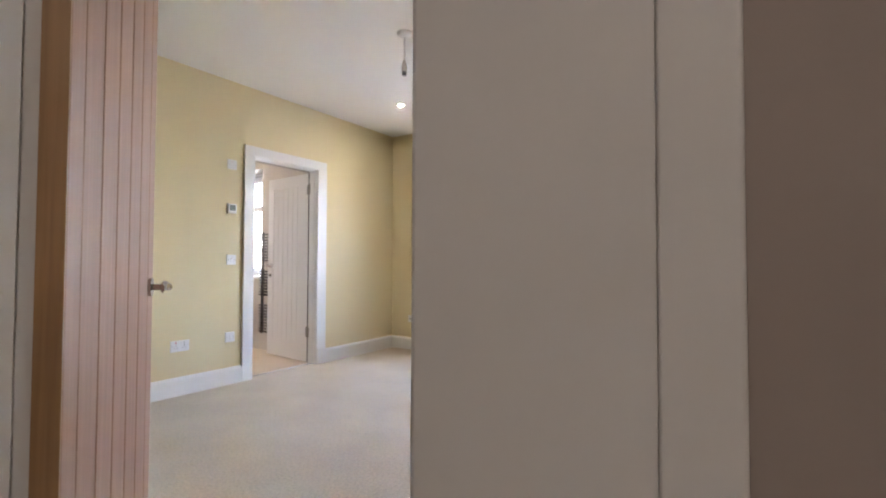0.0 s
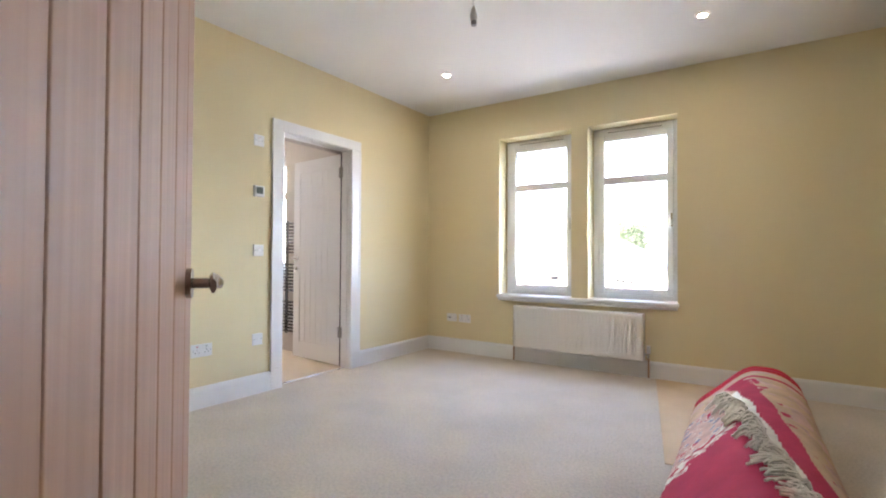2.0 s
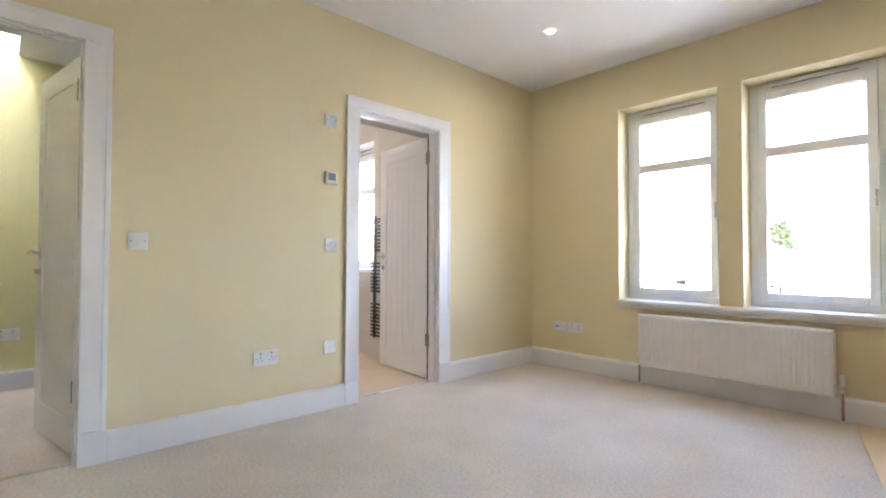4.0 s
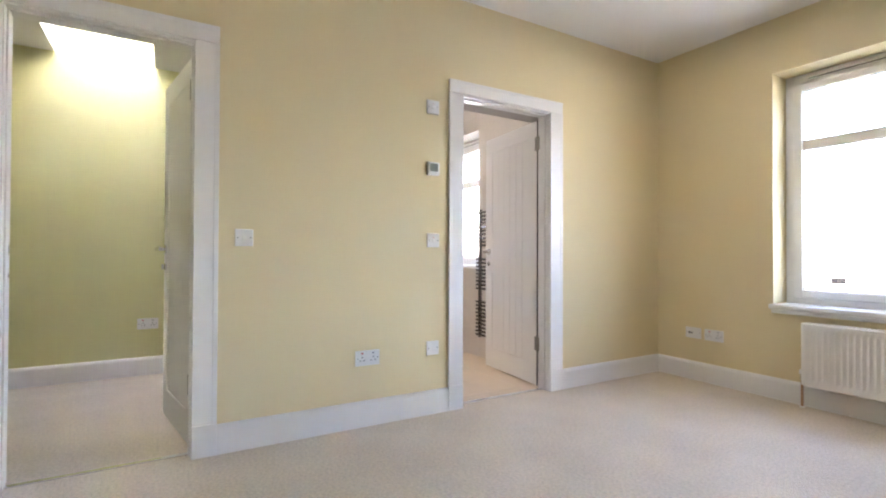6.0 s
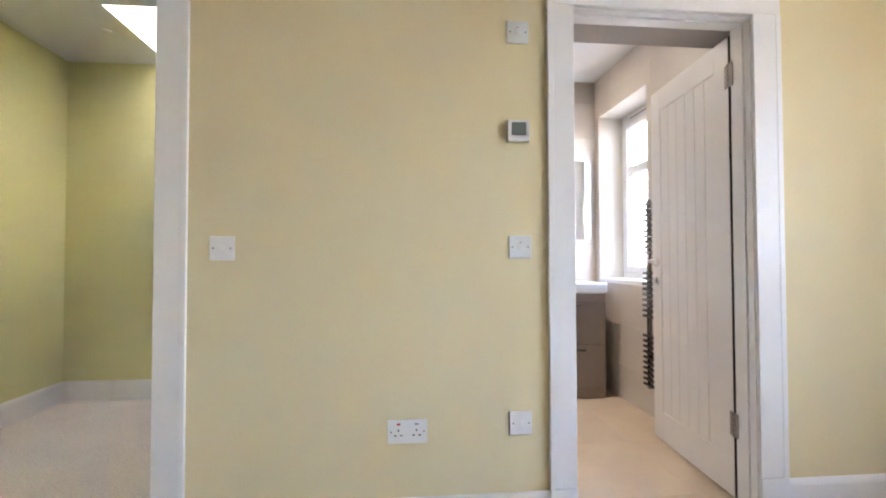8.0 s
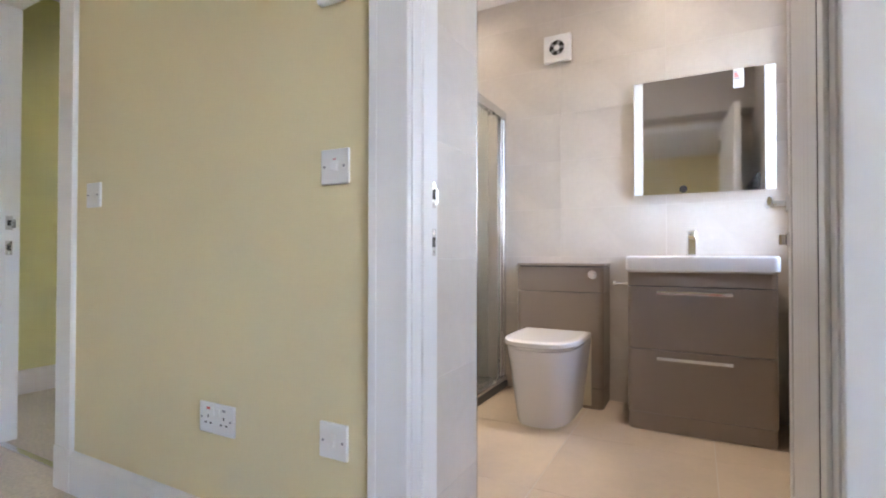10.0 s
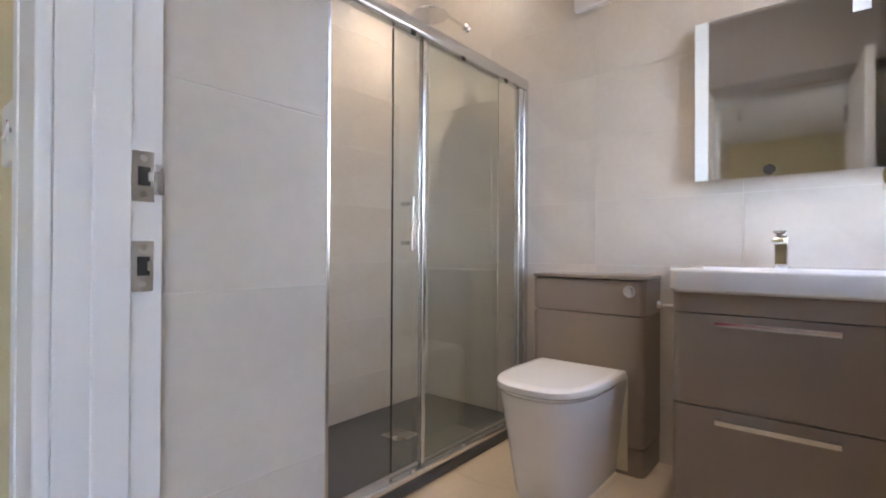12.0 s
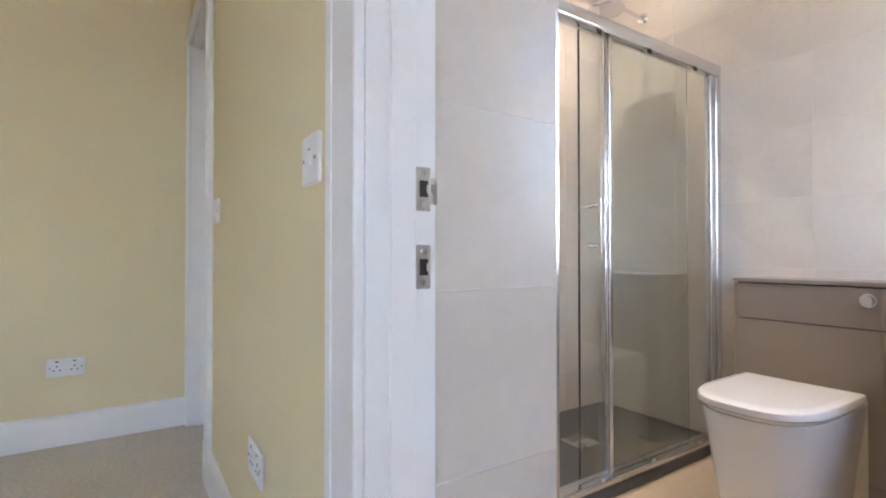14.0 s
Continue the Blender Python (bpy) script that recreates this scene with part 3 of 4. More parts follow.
def double_socket(label, m):
    p = plate("double_socket", label, "socket", 0.146, m, "double wall sockets")
    for s in (-1, 1):
        c = s * 0.033
        part("rocker", boxed(s * 0.012 - 0.006, s * 0.012 + 0.006, -0.013, -0.009, 0.010, 0.031, 0.002), PLASTIC, p)
        part("marking", boxed(s * 0.033 - 0.007, s * 0.033 + 0.007, -0.0097, -0.009, 0.024, 0.031), RED if s < 0 else GREY, p)
        for x, z, w, h in ((c, 0.005, 0.004, 0.009), (c - 0.011, -0.013, 0.008, 0.0045), (c + 0.011, -0.013, 0.008, 0.0045)):
            part("slot", boxed(x - w / 2, x + w / 2, -0.0098, -0.009, z - h / 2, z + h / 2), SHADOWGAP, p)
    return p


def west(y, z, x=0.0):
    return pose(x, y, z, 0, 0, 90)


rocker_switch("white single rocker light switch on yellow wall", west(-3.269, 1.056))
rocker_switch("white rocker switch beside bathroom door frame", west(-2.185, 1.062), mark=True)
rocker_switch("white fan isolator switch high beside bathroom door", west(-2.190, 1.884), mark=True)
rocker_switch("white spur switch low beside bathroom door", west(-2.186, 0.402), tall=True)
double_socket("white double socket low on yellow wall", west(-2.610, 0.386))
double_socket("white double socket on yellow back wall", pose(0.517, -4.245, 0.366, 0, 0, 180))
double_socket("white double socket on dressing room wall", west(-3.72, 0.41, -1.95))
double_socket("white double socket under window on yellow wall", pose(0.480, 0.0, 0.366, 0, 0, 0))
media = plate("media_socket", "white media outlet plate near room corner", "socket", 0.127, pose(0.318, 0.0, 0.367, 0, 0, 0))
for x in (-0.03, -0.012):
    part("slot", boxed(x - 0.007, x + 0.007, -0.0098, -0.009, -0.006, 0.006), SHADOWGAP, media)
part("blank", boxed(0.008, 0.045, -0.0105, -0.009, -0.02, 0.02, 0.001), PLASTIC, media)

thermo = thing("thermostat", "white square thermostat with grey display on yellow wall", "thermostat")
thermo.matrix_world = west(-2.191, 1.502)
part("body", boxed(-0.042, 0.042, -0.022, 0, -0.041, 0.041, 0.004), PLASTIC, thermo)
part("display", boxed(-0.028, 0.028, -0.0235, -0.022, -0.018, 0.031, 0.001), SCREEN, thermo, "dull grey display")
for k in range(3):
    part("button", boxed(-0.024 + k * 0.018, -0.012 + k * 0.018, -0.0235, -0.022, -0.032, -0.027), PLASTIC, thermo)


def radiator(x0, x1, z0, z1, y):
    """A single convector with a fluted front, grille on top, side covers, valves and pipes; front at y."""
    r = thing("radiator", "white enamelled fluted panel radiator under the window", "radiator", at=((x0 + x1) / 2, -0.07, 0))
    cx = (x0 + x1) / 2
    n, bm, cols = 36, bmesh.new(), []
    w = x1 - x0
    xs, ds = [0, 0.008, 0.02], [0.010, 0.002, 0.0]
    pitch = (w - 0.06) / n
    for i in range(n):
        b = 0.03 + i * pitch
        xs += [b + pitch * 0.12, b + pitch * 0.3, b + pitch * 0.7, b + pitch * 0.88]
        ds += [0.0, 0.0055, 0.0055, 0.0]
    xs += [w - 0.02, w - 0.008, w]
    ds += [0.0, 0.002, 0.010]
    zs = [(z0, 1, 0.012), (z0 + 0.006, 1, 0.002), (z0 + 0.035, 1, 0.0), (z0 + 0.05, 0, 0), (z1 - 0.05, 0, 0), (z1 - 0.035, 1, 0.0), (z1 - 0.006, 1, 0.002), (z1, 1, 0.012)]
    for x, d in zip(xs, ds):
        edge = x < 0.025 or x > w - 0.025
        cols.append([bm.verts.new((x0 + x - cx, y + 0.07 + (max(d, e) if (flat and not edge) and d < 0.006 and e >= 0 and flat else d + e) - (d if flat and not edge else 0), z))
                     for z, flat, e in zs])
    for a, b in zip(cols[:-1], cols[1:]):
        for i in range(len(zs) - 1):
            bm.faces.new((a[i], b[i], b[i + 1], a[i + 1]))
    bmesh.ops.recalc_face_normals(bm, faces=bm.faces)
    part("front_panel", bm, ENAMEL, r)
    part("back_panel", boxed(x0 - cx, x1 - cx, y + 0.085, y + 0.092, z0 + 0.004, z1 - 0.004), ENAMEL, r)
    part("convector", boxed(x0 - cx + 0.02, x1 - cx - 0.02, y + 0.1, y + 0.125, z0 + 0.03, z1 - 0.03, 0.003), ENAMEL, r)
    for s in (x0, x1 - 0.004):
        part("side_panel", boxed(s - cx, s - cx + 0.004, y + 0.08, y + 0.17, z0 + 0.003, z1 - 0.001, 0.001), ENAMEL, r)
    for k in range(5):
        part("grille_bar", boxed(x0 - cx + 0.004, x1 - cx - 0.004, y + 0.084 + k * 0.018, y + 0.092 + k * 0.018, z1 - 0.003, z1, 0.0), ENAMEL, r)
    for s, x in ((1, x1 + 0.032), (-1, x0 - 0.022)):
        x -= cx
        part("pipe", rodded((x, 0.02, 0.0), (x, 0.02, z0 + 0.04), 0.0075), COPPER, r, "aged copper pipe")
        part("valve", tube([(x, 0.02, z0 + 0.02), (x, 0.02, z0 + 0.05), (x - s * 0.045, 0.02, z0 + 0.05)], 0.011), CHROME, r, "chrome radiator valve")
        part("valve_cap", rodded((x, 0.02, z0 + 0.058), (x, 0.02, z0 + (0.125 if s > 0 else 0.085)), 0.017, 0.015), PLASTIC, r)
        part("collar", rodded((x, 0.02, 0.0), (x, 0.02, 0.008), 0.016), PLASTIC, r)
    return r


radiator(1.100, 2.290, 0.155, 0.551, -0.125)


def downlight(x, y, z, label, bezel):
    d = thing("downlight", label, "downlight", "recessed ceiling downlights", at=(x, y, z))
    ring = [(0.023, -0.004), (0.028, -0.007), (0.042, -0.006), (0.046, 0.0), (0.023, 0.0)]
    part("bezel", loft([[(r * math.cos(a), r * math.sin(a), zz) for a in [i * math.pi / 12 for i in range(24)]] for r, zz in ring], False), bezel, d)
    part("lens", rodded((0, 0, -0.003), (0, 0, 0), 0.023, seg=24), LAMP, d, "glowing warm white lens")


downlight(0.838, -0.917, H, "lit round white recessed downlight in bedroom ceiling", PLASTIC)
downlight(2.807, -0.865, H, "lit round white recessed downlight in bedroom ceiling", PLASTIC)
downlight(-1.50, -1.62, 2.5, "lit chrome recessed downlight in bathroom ceiling", CHROME)
downlight(-1.59, -2.93, 2.5, "lit chrome recessed downlight above the shower", CHROME)

downlight(4.1, -5.25, H, "lit round white recessed downlight in hall ceiling", PLASTIC)

pend = thing("pendant_light", "white ceiling rose with bare hanging lamp holder", "pendant lamp", at=(1.79, -2.08, H))
part("ceiling_rose", loft([[(r * math.cos(a), r * math.sin(a), z) for a in [i * math.pi / 12 for i in range(24)]]
                           for r, z in ((0.05, 0), (0.05, -0.008), (0.042, -0.02), (0.012, -0.03))]), PLASTIC, pend)
part("cord", rodded((0, 0, -0.03), (0.002, 0, -0.20), 0.0035), PLASTIC, pend)
part("lamp_holder", loft([[(0.002 + r * math.cos(a), r * math.sin(a), z) for a in [i * math.pi / 8 for i in range(16)]]
                          for r, z in ((0.007, -0.19), (0.013, -0.205), (0.016, -0.225), (0.020, -0.24), (0.020, -0.262), (0.015, -0.27))]), PLASTIC, pend)
part("socket_skirt", rodded((0.002, 0, -0.27), (0.002, 0, -0.295), 0.015), GREY, pend, "grey lamp socket")
smoke = thing("ceiling_sensor", "small round white sensor on dressing room ceiling", "sensor", at=(-1.43, -4.49, 2.48))
part("body", loft([[(r * math.cos(a), r * math.sin(a), z) for a in [i * math.pi / 10 for i in range(20)]] for r, z in ((0.03, 0), (0.03, -0.006), (0.018, -0.014))]), PLASTIC, smoke)

# ---- rolled rug on a cream sheet ----
RUGBEIGE = material("rug_beige_weave", (0.62, 0.44, 0.30), 0.95, vary=0.22, scale=9, fine=160, bump=0.5, bump_scale=220, spec=0.1)
RUGPALE = material("rug_pale_pink_weave", (0.63, 0.43, 0.37), 0.95, vary=0.3, scale=14, fine=160, bump=0.5, bump_scale=220, spec=0.1)
RUGMAGENTA = material("rug_magenta_weave", (0.52, 0.055, 0.105), 0.95, vary=0.18, scale=8, fine=160, bump=0.5, bump_scale=220, spec=0.1)
RUGRED = material("rug_red_weave", (0.52, 0.03, 0.045), 0.95, vary=0.18, scale=8, fine=160, bump=0.5, bump_scale=220, spec=0.1)
RUGCREAM = material("rug_cream_cotton", (0.84, 0.79, 0.70), 0.95, vary=0.12, scale=20, fine=160, bump=0.4, bump_scale=200, spec=0.1)
RUGBLUE = material("rug_grey_blue_weave", (0.26, 0.26, 0.36), 0.95, vary=0.2, scale=14, fine=160, spec=0.1)
SHEET = material("cream_backing", (0.70, 0.545, 0.37), 0.9, vary=0.08, scale=4, fine=120, bump=0.3, bump_scale=180, spec=0.1)

bm = bmesh.new()
base = [(2.375, -0.025), (2.72, -1.78), (3.10, -1.74), (3.10, -0.025)]
lo = [bm.verts.new((x, y, 0.0)) for x, y in base]
hi = [bm.verts.new((x, y, 0.005)) for x, y in base]
bm.faces.new(list(reversed(lo)))
bm.faces.new(hi)
for i in range(4):
    bm.faces.new((lo[i], lo[(i + 1) % 4], hi[(i + 1) % 4], hi[i]))
bmesh.ops.recalc_face_normals(bm, faces=bm.faces)
tagged(new("floor_sheet", mesh_of("floor_sheet", bm, SHEET)), "thin cream backing sheet lying flat on the carpet", "sheet")

RUGY0, RUGY1 = -0.80, -3.45


def edge_line(y):
    """Where the fringed edge of the outer turn lies across the roll."""
    return 2.965 + 0.205 * (-1.4 - y) + 0.006 * math.sin(y * 17)


def roll_point(a, y, lift=0.0):
    """A point of the roll at angle a round it: round on one side, its outer turn sagging to the floor on the other."""
    s = (y - RUGY0) / (RUGY1 - RUGY0)
    n = noise.noise((math.cos(a) * 1.3, math.sin(a) * 1.3, y * 1.6))
    c, q = math.cos(a), math.sin(a)
    mid = 3.085 + 0.065 * s
    if c >= 0 or q < 0:
        rx = (0.245 if c >= 0 else 0.335) + 0.012 * n + lift
        rz = (0.176 if q >= 0 else 0.166) + 0.010 * n + lift
        return (mid + rx * math.copysign(abs(c) ** 0.93, c), y, 0.178 + 0.004 * n + rz * math.copysign(abs(q) ** 0.93, q)) if c >= 0 else \
               (mid - rx * abs(c) ** 0.93, y, 0.012 + 0.01 * (1 + q))
    u = -c
    sag = 0.5 + 0.5 * math.cos(math.pi * u ** 0.92)
    h = 0.55 * sag + 0.45 * math.sqrt(max(0.0, 1 - u ** 2.4))
    top = 0.354 + 0.014 * n
    return (mid - (0.335 + 0.012 * n + lift * 0.6) * u, y, 0.022 + (top - 0.022) * h + lift)


rug = thing("rolled_rug", "rolled magenta and beige woven rug with cream fringe", "rug", at=(3.02, -1.9, 0))
A, B = 200, 400
bm = bmesh.new()
grid = []
for j in range(B + 1):
    y = RUGY0 + (RUGY1 - RUGY0) * j / B
    row = []
    for i in range(A):
        a = 2 * math.pi * i / A
        p = roll_point(a, y)
        onflap = math.sin(a) > 0 and p[0] < edge_line(y) and y < -1.40 - 0.03 * math.sin(p[0] * 30)
        if onflap:
            p = roll_point(a, y, 0.009)
        row.append(bm.verts.new((p[0] - 3.02, p[1] + 1.9, p[2])))
    grid.append(row)
for j in range(B):
    for i in range(A):
        f = bm.faces.new((grid[j][i], grid[j][(i + 1) % A], grid[j + 1][(i + 1) % A], grid[j + 1][i]))
        a = 2 * math.pi * (i + 0.5) / A
        y = RUGY0 + (RUGY1 - RUGY0) * (j + 0.5) / B
        p = roll_point(a, y)
        w = p[0] - edge_line(y)
        n1 = noise.noise((p[0] * 9, y * 9, p[2] * 9))
        n2 = noise.noise((p[0] * 28, y * 28, p[2] * 28 + 5))
        top = math.sin(a) > -0.3
        if y > -0.865 or -0.885 > y > -0.955 + 0.010 * n1:
            k = 3
        elif y > -0.885:
            k = 2
        elif not top:
            k = 2 if n1 > -0.1 else 0
        elif -1.085 > y > -1.135 and p[0] > 2.93:
            k = 2
        elif w < 0 and y < -1.40:
            field = y - 1.1 * (p[0] - 3.0) + 0.10 * n1 + 0.05 * n2
            k = 2 if field < -2.06 else (1 if n2 < 0.20 else (4 if n2 < 0.3 else (2 if n1 > 0.12 else 5)))
            if -1.90 > field > -2.06:
                k = 4 if n2 < -0.12 else (2 if n2 > 0.12 else 1)
            if field < -2.30 and p[0] < 2.90 and n1 > 0.02:
                k = 1 if n2 < 0.2 else 5
        elif 0 <= w < 0.042 and y < -1.38:
            k = 4
        elif 0.042 <= w < 0.125 and y < -1.13:
            k = 2
        elif 0.125 <= w < 0.17 and y < -1.135 and n1 + n2 > 0.25:
            k = 2
        else:
            k = 1 if (n1 > 0.18 or n2 > 0.33) else 0
        f.material_index = k
for row, flip in ((grid[0], True), (grid[-1], False)):
    f = bm.faces.new(list(reversed(row)) if flip else row)
    f.material_index = 3
bmesh.ops.recalc_face_normals(bm, faces=bm.faces)
roll = part("roll", bm, RUGBEIGE, rug)
for m in (RUGPALE, RUGMAGENTA, RUGRED, RUGCREAM, RUGBLUE):
    roll.data.materials.append(m)


def angle_at(x, y):
    """The angle on the upper half of the roll that lies at x."""
    best = min((abs(roll_point(math.pi * k / 180, y)[0] - x), math.pi * k / 180) for k in range(0, 181, 2))
    return best[1]


rng = random.Random(4)
bm = bmesh.new()
y = -1.40
while y > -3.3:
    x = edge_line(y)
    if x > 3.3:
        break
    a = angle_at(x, y)
    lean, reach = rng.uniform(-0.9, 0.7), rng.uniform(0.05, 0.11)
    knot = Vector(roll_point(a, y, 0.016))
    ball(bm, knot, rng.uniform(0.006, 0.010))
    for s in range(12):
        p0 = Vector(roll_point(a, y + rng.uniform(-0.010, 0.010), 0.014))
        ln = reach * rng.uniform(0.6, 1.15)
        dx, dy = -ln * rng.uniform(0.5, 1.0), -ln * (lean + rng.uniform(-0.45, 0.45))
        curl, prev = rng.uniform(0.006, 0.034), p0
        for u in (0.3, 0.6, 0.85, 1.0):
            yy = p0.y + dy * u + rng.uniform(-0.006, 0.006)
            aa = angle_at(p0.x + dx * u, yy)
            q = Vector(roll_point(aa, yy, 0.014 + curl * math.sin(u * 2.6)))
            rod(bm, prev, q, 0.0052, 0.0046, seg=5)
            prev = q
    y -= rng.uniform(0.035, 0.06)
for v in bm.verts:
    v.co -= Vector((3.02, -1.9, 0))
part("fringe", bm, RUGCREAM, rug, "knotted cream cotton fringe")

# ---- bathroom ----
solid("shower_tray", boxed(BX + 0.002, -0.390, -3.198, -2.50, 0, 0.045, 0.008), TRAY, "slate grey low shower tray on the floor", "shower tray", kind="")
tagged(bpy.data.objects["shower_tray"], kind="thing")
part("waste_cover", boxed(-1.51, -1.39, -2.91, -2.79, 0.045, 0.051, 0.002), STEEL, bpy.data.objects["shower_tray"], "square steel waste cover")

scr = thing("shower_screen", "clear glass sliding shower screen with satin frame", "shower screen", at=(-1.2, -2.535, 0.045))
ox, oy, oz = -1.2, -2.535, 0.045
ZT = 1.745


def spart(name, x0, x1, y0, y1, z0, z1, mat, bevel=0.0, label=""):
    return part(name, boxed(x0 - ox, x1 - ox, y0 - oy, y1 - oy, z0 - oz, z1 - oz, bevel), mat, scr, label)


spart("header_rail", BX + 0.004, -0.392, -2.56, -2.505, ZT - 0.02, ZT + 0.035, ALU, 0.012)
spart("bottom_rail", BX + 0.004, -0.392, -2.565, -2.50, 0.046, 0.075, ALU, 0.008)
spart("wall_profile", BX + 0.002, BX + 0.045, -2.555, -2.51, 0.075, ZT - 0.02, ALU, 0.006)
spart("wall_profile", BX + 0.047, BX + 0.085, -2.55, -2.515, 0.075, ZT - 0.02, ALU, 0.005)
spart("wall_profile", -0.430, -0.392, -2.555, -2.51, 0.075, ZT - 0.02, ALU, 0.006)
fixed = spart("fixed_pane", BX + 0.085, -1.24, -2.532, -2.526, 0.075, ZT - 0.02, SHOWERGLASS)
spart("glass_edge", -1.10, -1.096, -2.549, -2.543, 0.085, ZT - 0.025, SHADOWGAP, 0.0, "dark polished glass edge")
slide = spart("sliding_pane", -1.80, -1.10, -2.549, -2.543, 0.085, ZT - 0.025, SHOWERGLASS)
for ob in (fixed, slide):
    ob.visible_shadow = False
spart("door_profile", -1.255, -1.235, -2.54, -2.518, 0.075, ZT - 0.025, ALU, 0.004)
spart("seal", -1.234, -1.230, -2.536, -2.522, 0.085, ZT - 0.025, GLASS)
hb = part("handle", boxed(-1.155 - ox, -1.135 - ox, -2.49 - oy, -2.478 - oy, 0.90 - oz, 1.10 - oz, 0.002), CHROME, scr, "square chrome bar handle")
for z in (0.93, 1.075):
    part("stand_off", rodded((-1.145 - ox, -2.543 - oy, z - oz), (-1.145 - ox, -2.49 - oy, z - oz), 0.008), CHROME, hb)
for x in (-1.17, -1.48, -1.82):
    part("roller", boxed(x - 0.012 - ox, x + 0.012 - ox, -2.515 - oy, -2.508 - oy, ZT - 0.034 - oz, ZT - 0.016 - oz, 0.003), SHADOWGAP, scr)
    part("guide", boxed(x - 0.01 - ox, x + 0.01 - ox, -2.51 - oy, -2.498 - oy, 0.072 - oz, 0.088 - oz, 0.003), CHROME, scr)

sh = thing("rain_shower", "round chrome rain shower on a wall arm", "shower", at=(BX, -2.915, 2.17))
part("wall_flange", rodded((0, 0, 0), (0.012, 0, 0), 0.03, 0.024, 20), CHROME, sh)
part("arm", tube([(0.01, 0, 0), (0.30, 0, 0.012), (0.315, 0, 0.0), (0.315, 0, -0.025)], 0.010), CHROME, sh)
part("spray_disc", loft([[(0.315 + r * math.cos(a), r * math.sin(a), z) for a in [i * math.pi / 16 for i in range(32)]]
                   for r, z in ((0.02, -0.02), (0.06, -0.034), (0.092, -0.04), (0.095, -0.047), (0.092, -0.051))]), CHROME, sh)

fan = thing("extractor_fan", "square white extractor fan on bathroom wall", "fan", at=(BX, -2.170, 2.125))
part("body", boxed(0, 0.035, -0.083, 0.083, -0.083, 0.083, 0.006), PLASTIC, fan)
ring = [(0.058, 0.036), (0.062, 0.044), (0.052, 0.05), (0.046, 0.04)]
part("ring", loft([[(x, r * math.cos(a), r * math.sin(a)) for a in [i * math.pi / 14 for i in range(28)]] for r, x in ring], False), PLASTIC, fan)
part("opening", rodded((0.03, 0, 0), (0.037, 0, 0), 0.046, seg=28), SHADOWGAP, fan)
part("hub", rodded((0.034, 0, 0), (0.046, 0, 0), 0.02, 0.014), PLASTIC, fan)
for k in range(5):
    b = boxed(0.037, 0.040, 0.014, 0.045, -0.008, 0.008)
    bmesh.ops.rotate(b, verts=b.verts, cent=(0, 0, 0), matrix=Matrix.Rotation(k * math.pi * 0.4, 3, "X"))
    part("blade", b, GREY, fan)


def rounded_plan(x0, x1, y0, y1, r, z, corners):
    """A plan outline with the given corners rounded: (front low y, front high y)."""
    pts = [(x0, y0, z)]
    if corners[0]:
        pts += [(x1 - r + r * math.sin(t), y0 + r - r * math.cos(t), z) for t in [k * math.pi / 12 for k in range(7)]]
    else:
        pts += [(x1, y0, z)] * 1
    if corners[1]:
        pts += [(x1 - r + r * math.cos(t), y1 - r + r * math.sin(t), z) for t in [k * math.pi / 12 for k in range(7)]]
    else:
        pts += [(x1, y1, z)]
    return pts + [(x0, y1, z)]


def prism(x0, x1, y0, y1, z0, z1, r=0.03, corners=(True, True)):
    """A cabinet body with rounded front corners and a slight chamfer."""
    c = 0.002
    return loft([rounded_plan(x0, x1 - c, y0 + c, y1 - c, r, z0, corners), rounded_plan(x0, x1, y0, y1, r, z0 + c, corners),
                 rounded_plan(x0, x1, y0, y1, r, z1 - c, corners), rounded_plan(x0, x1 - c, y0 + c, y1 - c, r, z1, corners)])


# cistern unit behind the toilet
cy = -2.117
cis = thing("cistern_unit", "taupe boxed toilet cistern cabinet against tiled wall", "cabinet", at=(BX, cy, 0))
part("plinth", prism(0.002, 0.215, -0.246, 0.246, 0.0, 0.112, 0.028), TAUPE, cis)
part("body", prism(0.002, 0.22, -0.248, 0.248, 0.116, 0.64, 0.03), TAUPE, cis)
part("upper_panel", prism(0.002, 0.22, -0.248, 0.248, 0.643, 0.783, 0.03), TAUPE, cis)
part("gap", prism(0.002, 0.212, -0.24, 0.24, 0.10, 0.79, 0.03), SHADOWGAP, cis)
part("top", prism(0.0, 0.226, -0.252, 0.252, 0.788, 0.804, 0.03), TAUPE, cis)
fb = part("flush_button", rodded((0.22, 0.192, 0.742), (0.232, 0.192, 0.742), 0.024, seg=24), CHROME, cis, "chrome flush lever")
part("knob", rodded((0.232, 0.192, 0.742), (0.252, 0.192, 0.742), 0.013, 0.016, 20), CHROME, fb)

# toilet
wc = thing("toilet", "white ceramic back-to-wall toilet with closed lid", "toilet", at=(BX + 0.222, cy, 0))
wc.scale = (1.03, 1.05, 1.0)


def d_plan(x1, w, z, k=22, sq=2.7, x0=0.0):
    """A D-shaped plan: straight at the wall, square-rounded in front."""
    pts = []
    straight = x1 * 0.42
    for i in range(k + 1):
        t = -math.pi / 2 + math.pi * i / k
        c, s = math.cos(t), math.sin(t)
        pts.append((x0 + straight + (x1 - x0 - straight) * abs(c) ** (2 / sq), w * math.copysign(abs(s) ** (2 / sq), s), z))
    return [(x0, -w, z)] + pts + [(x0, w, z)]


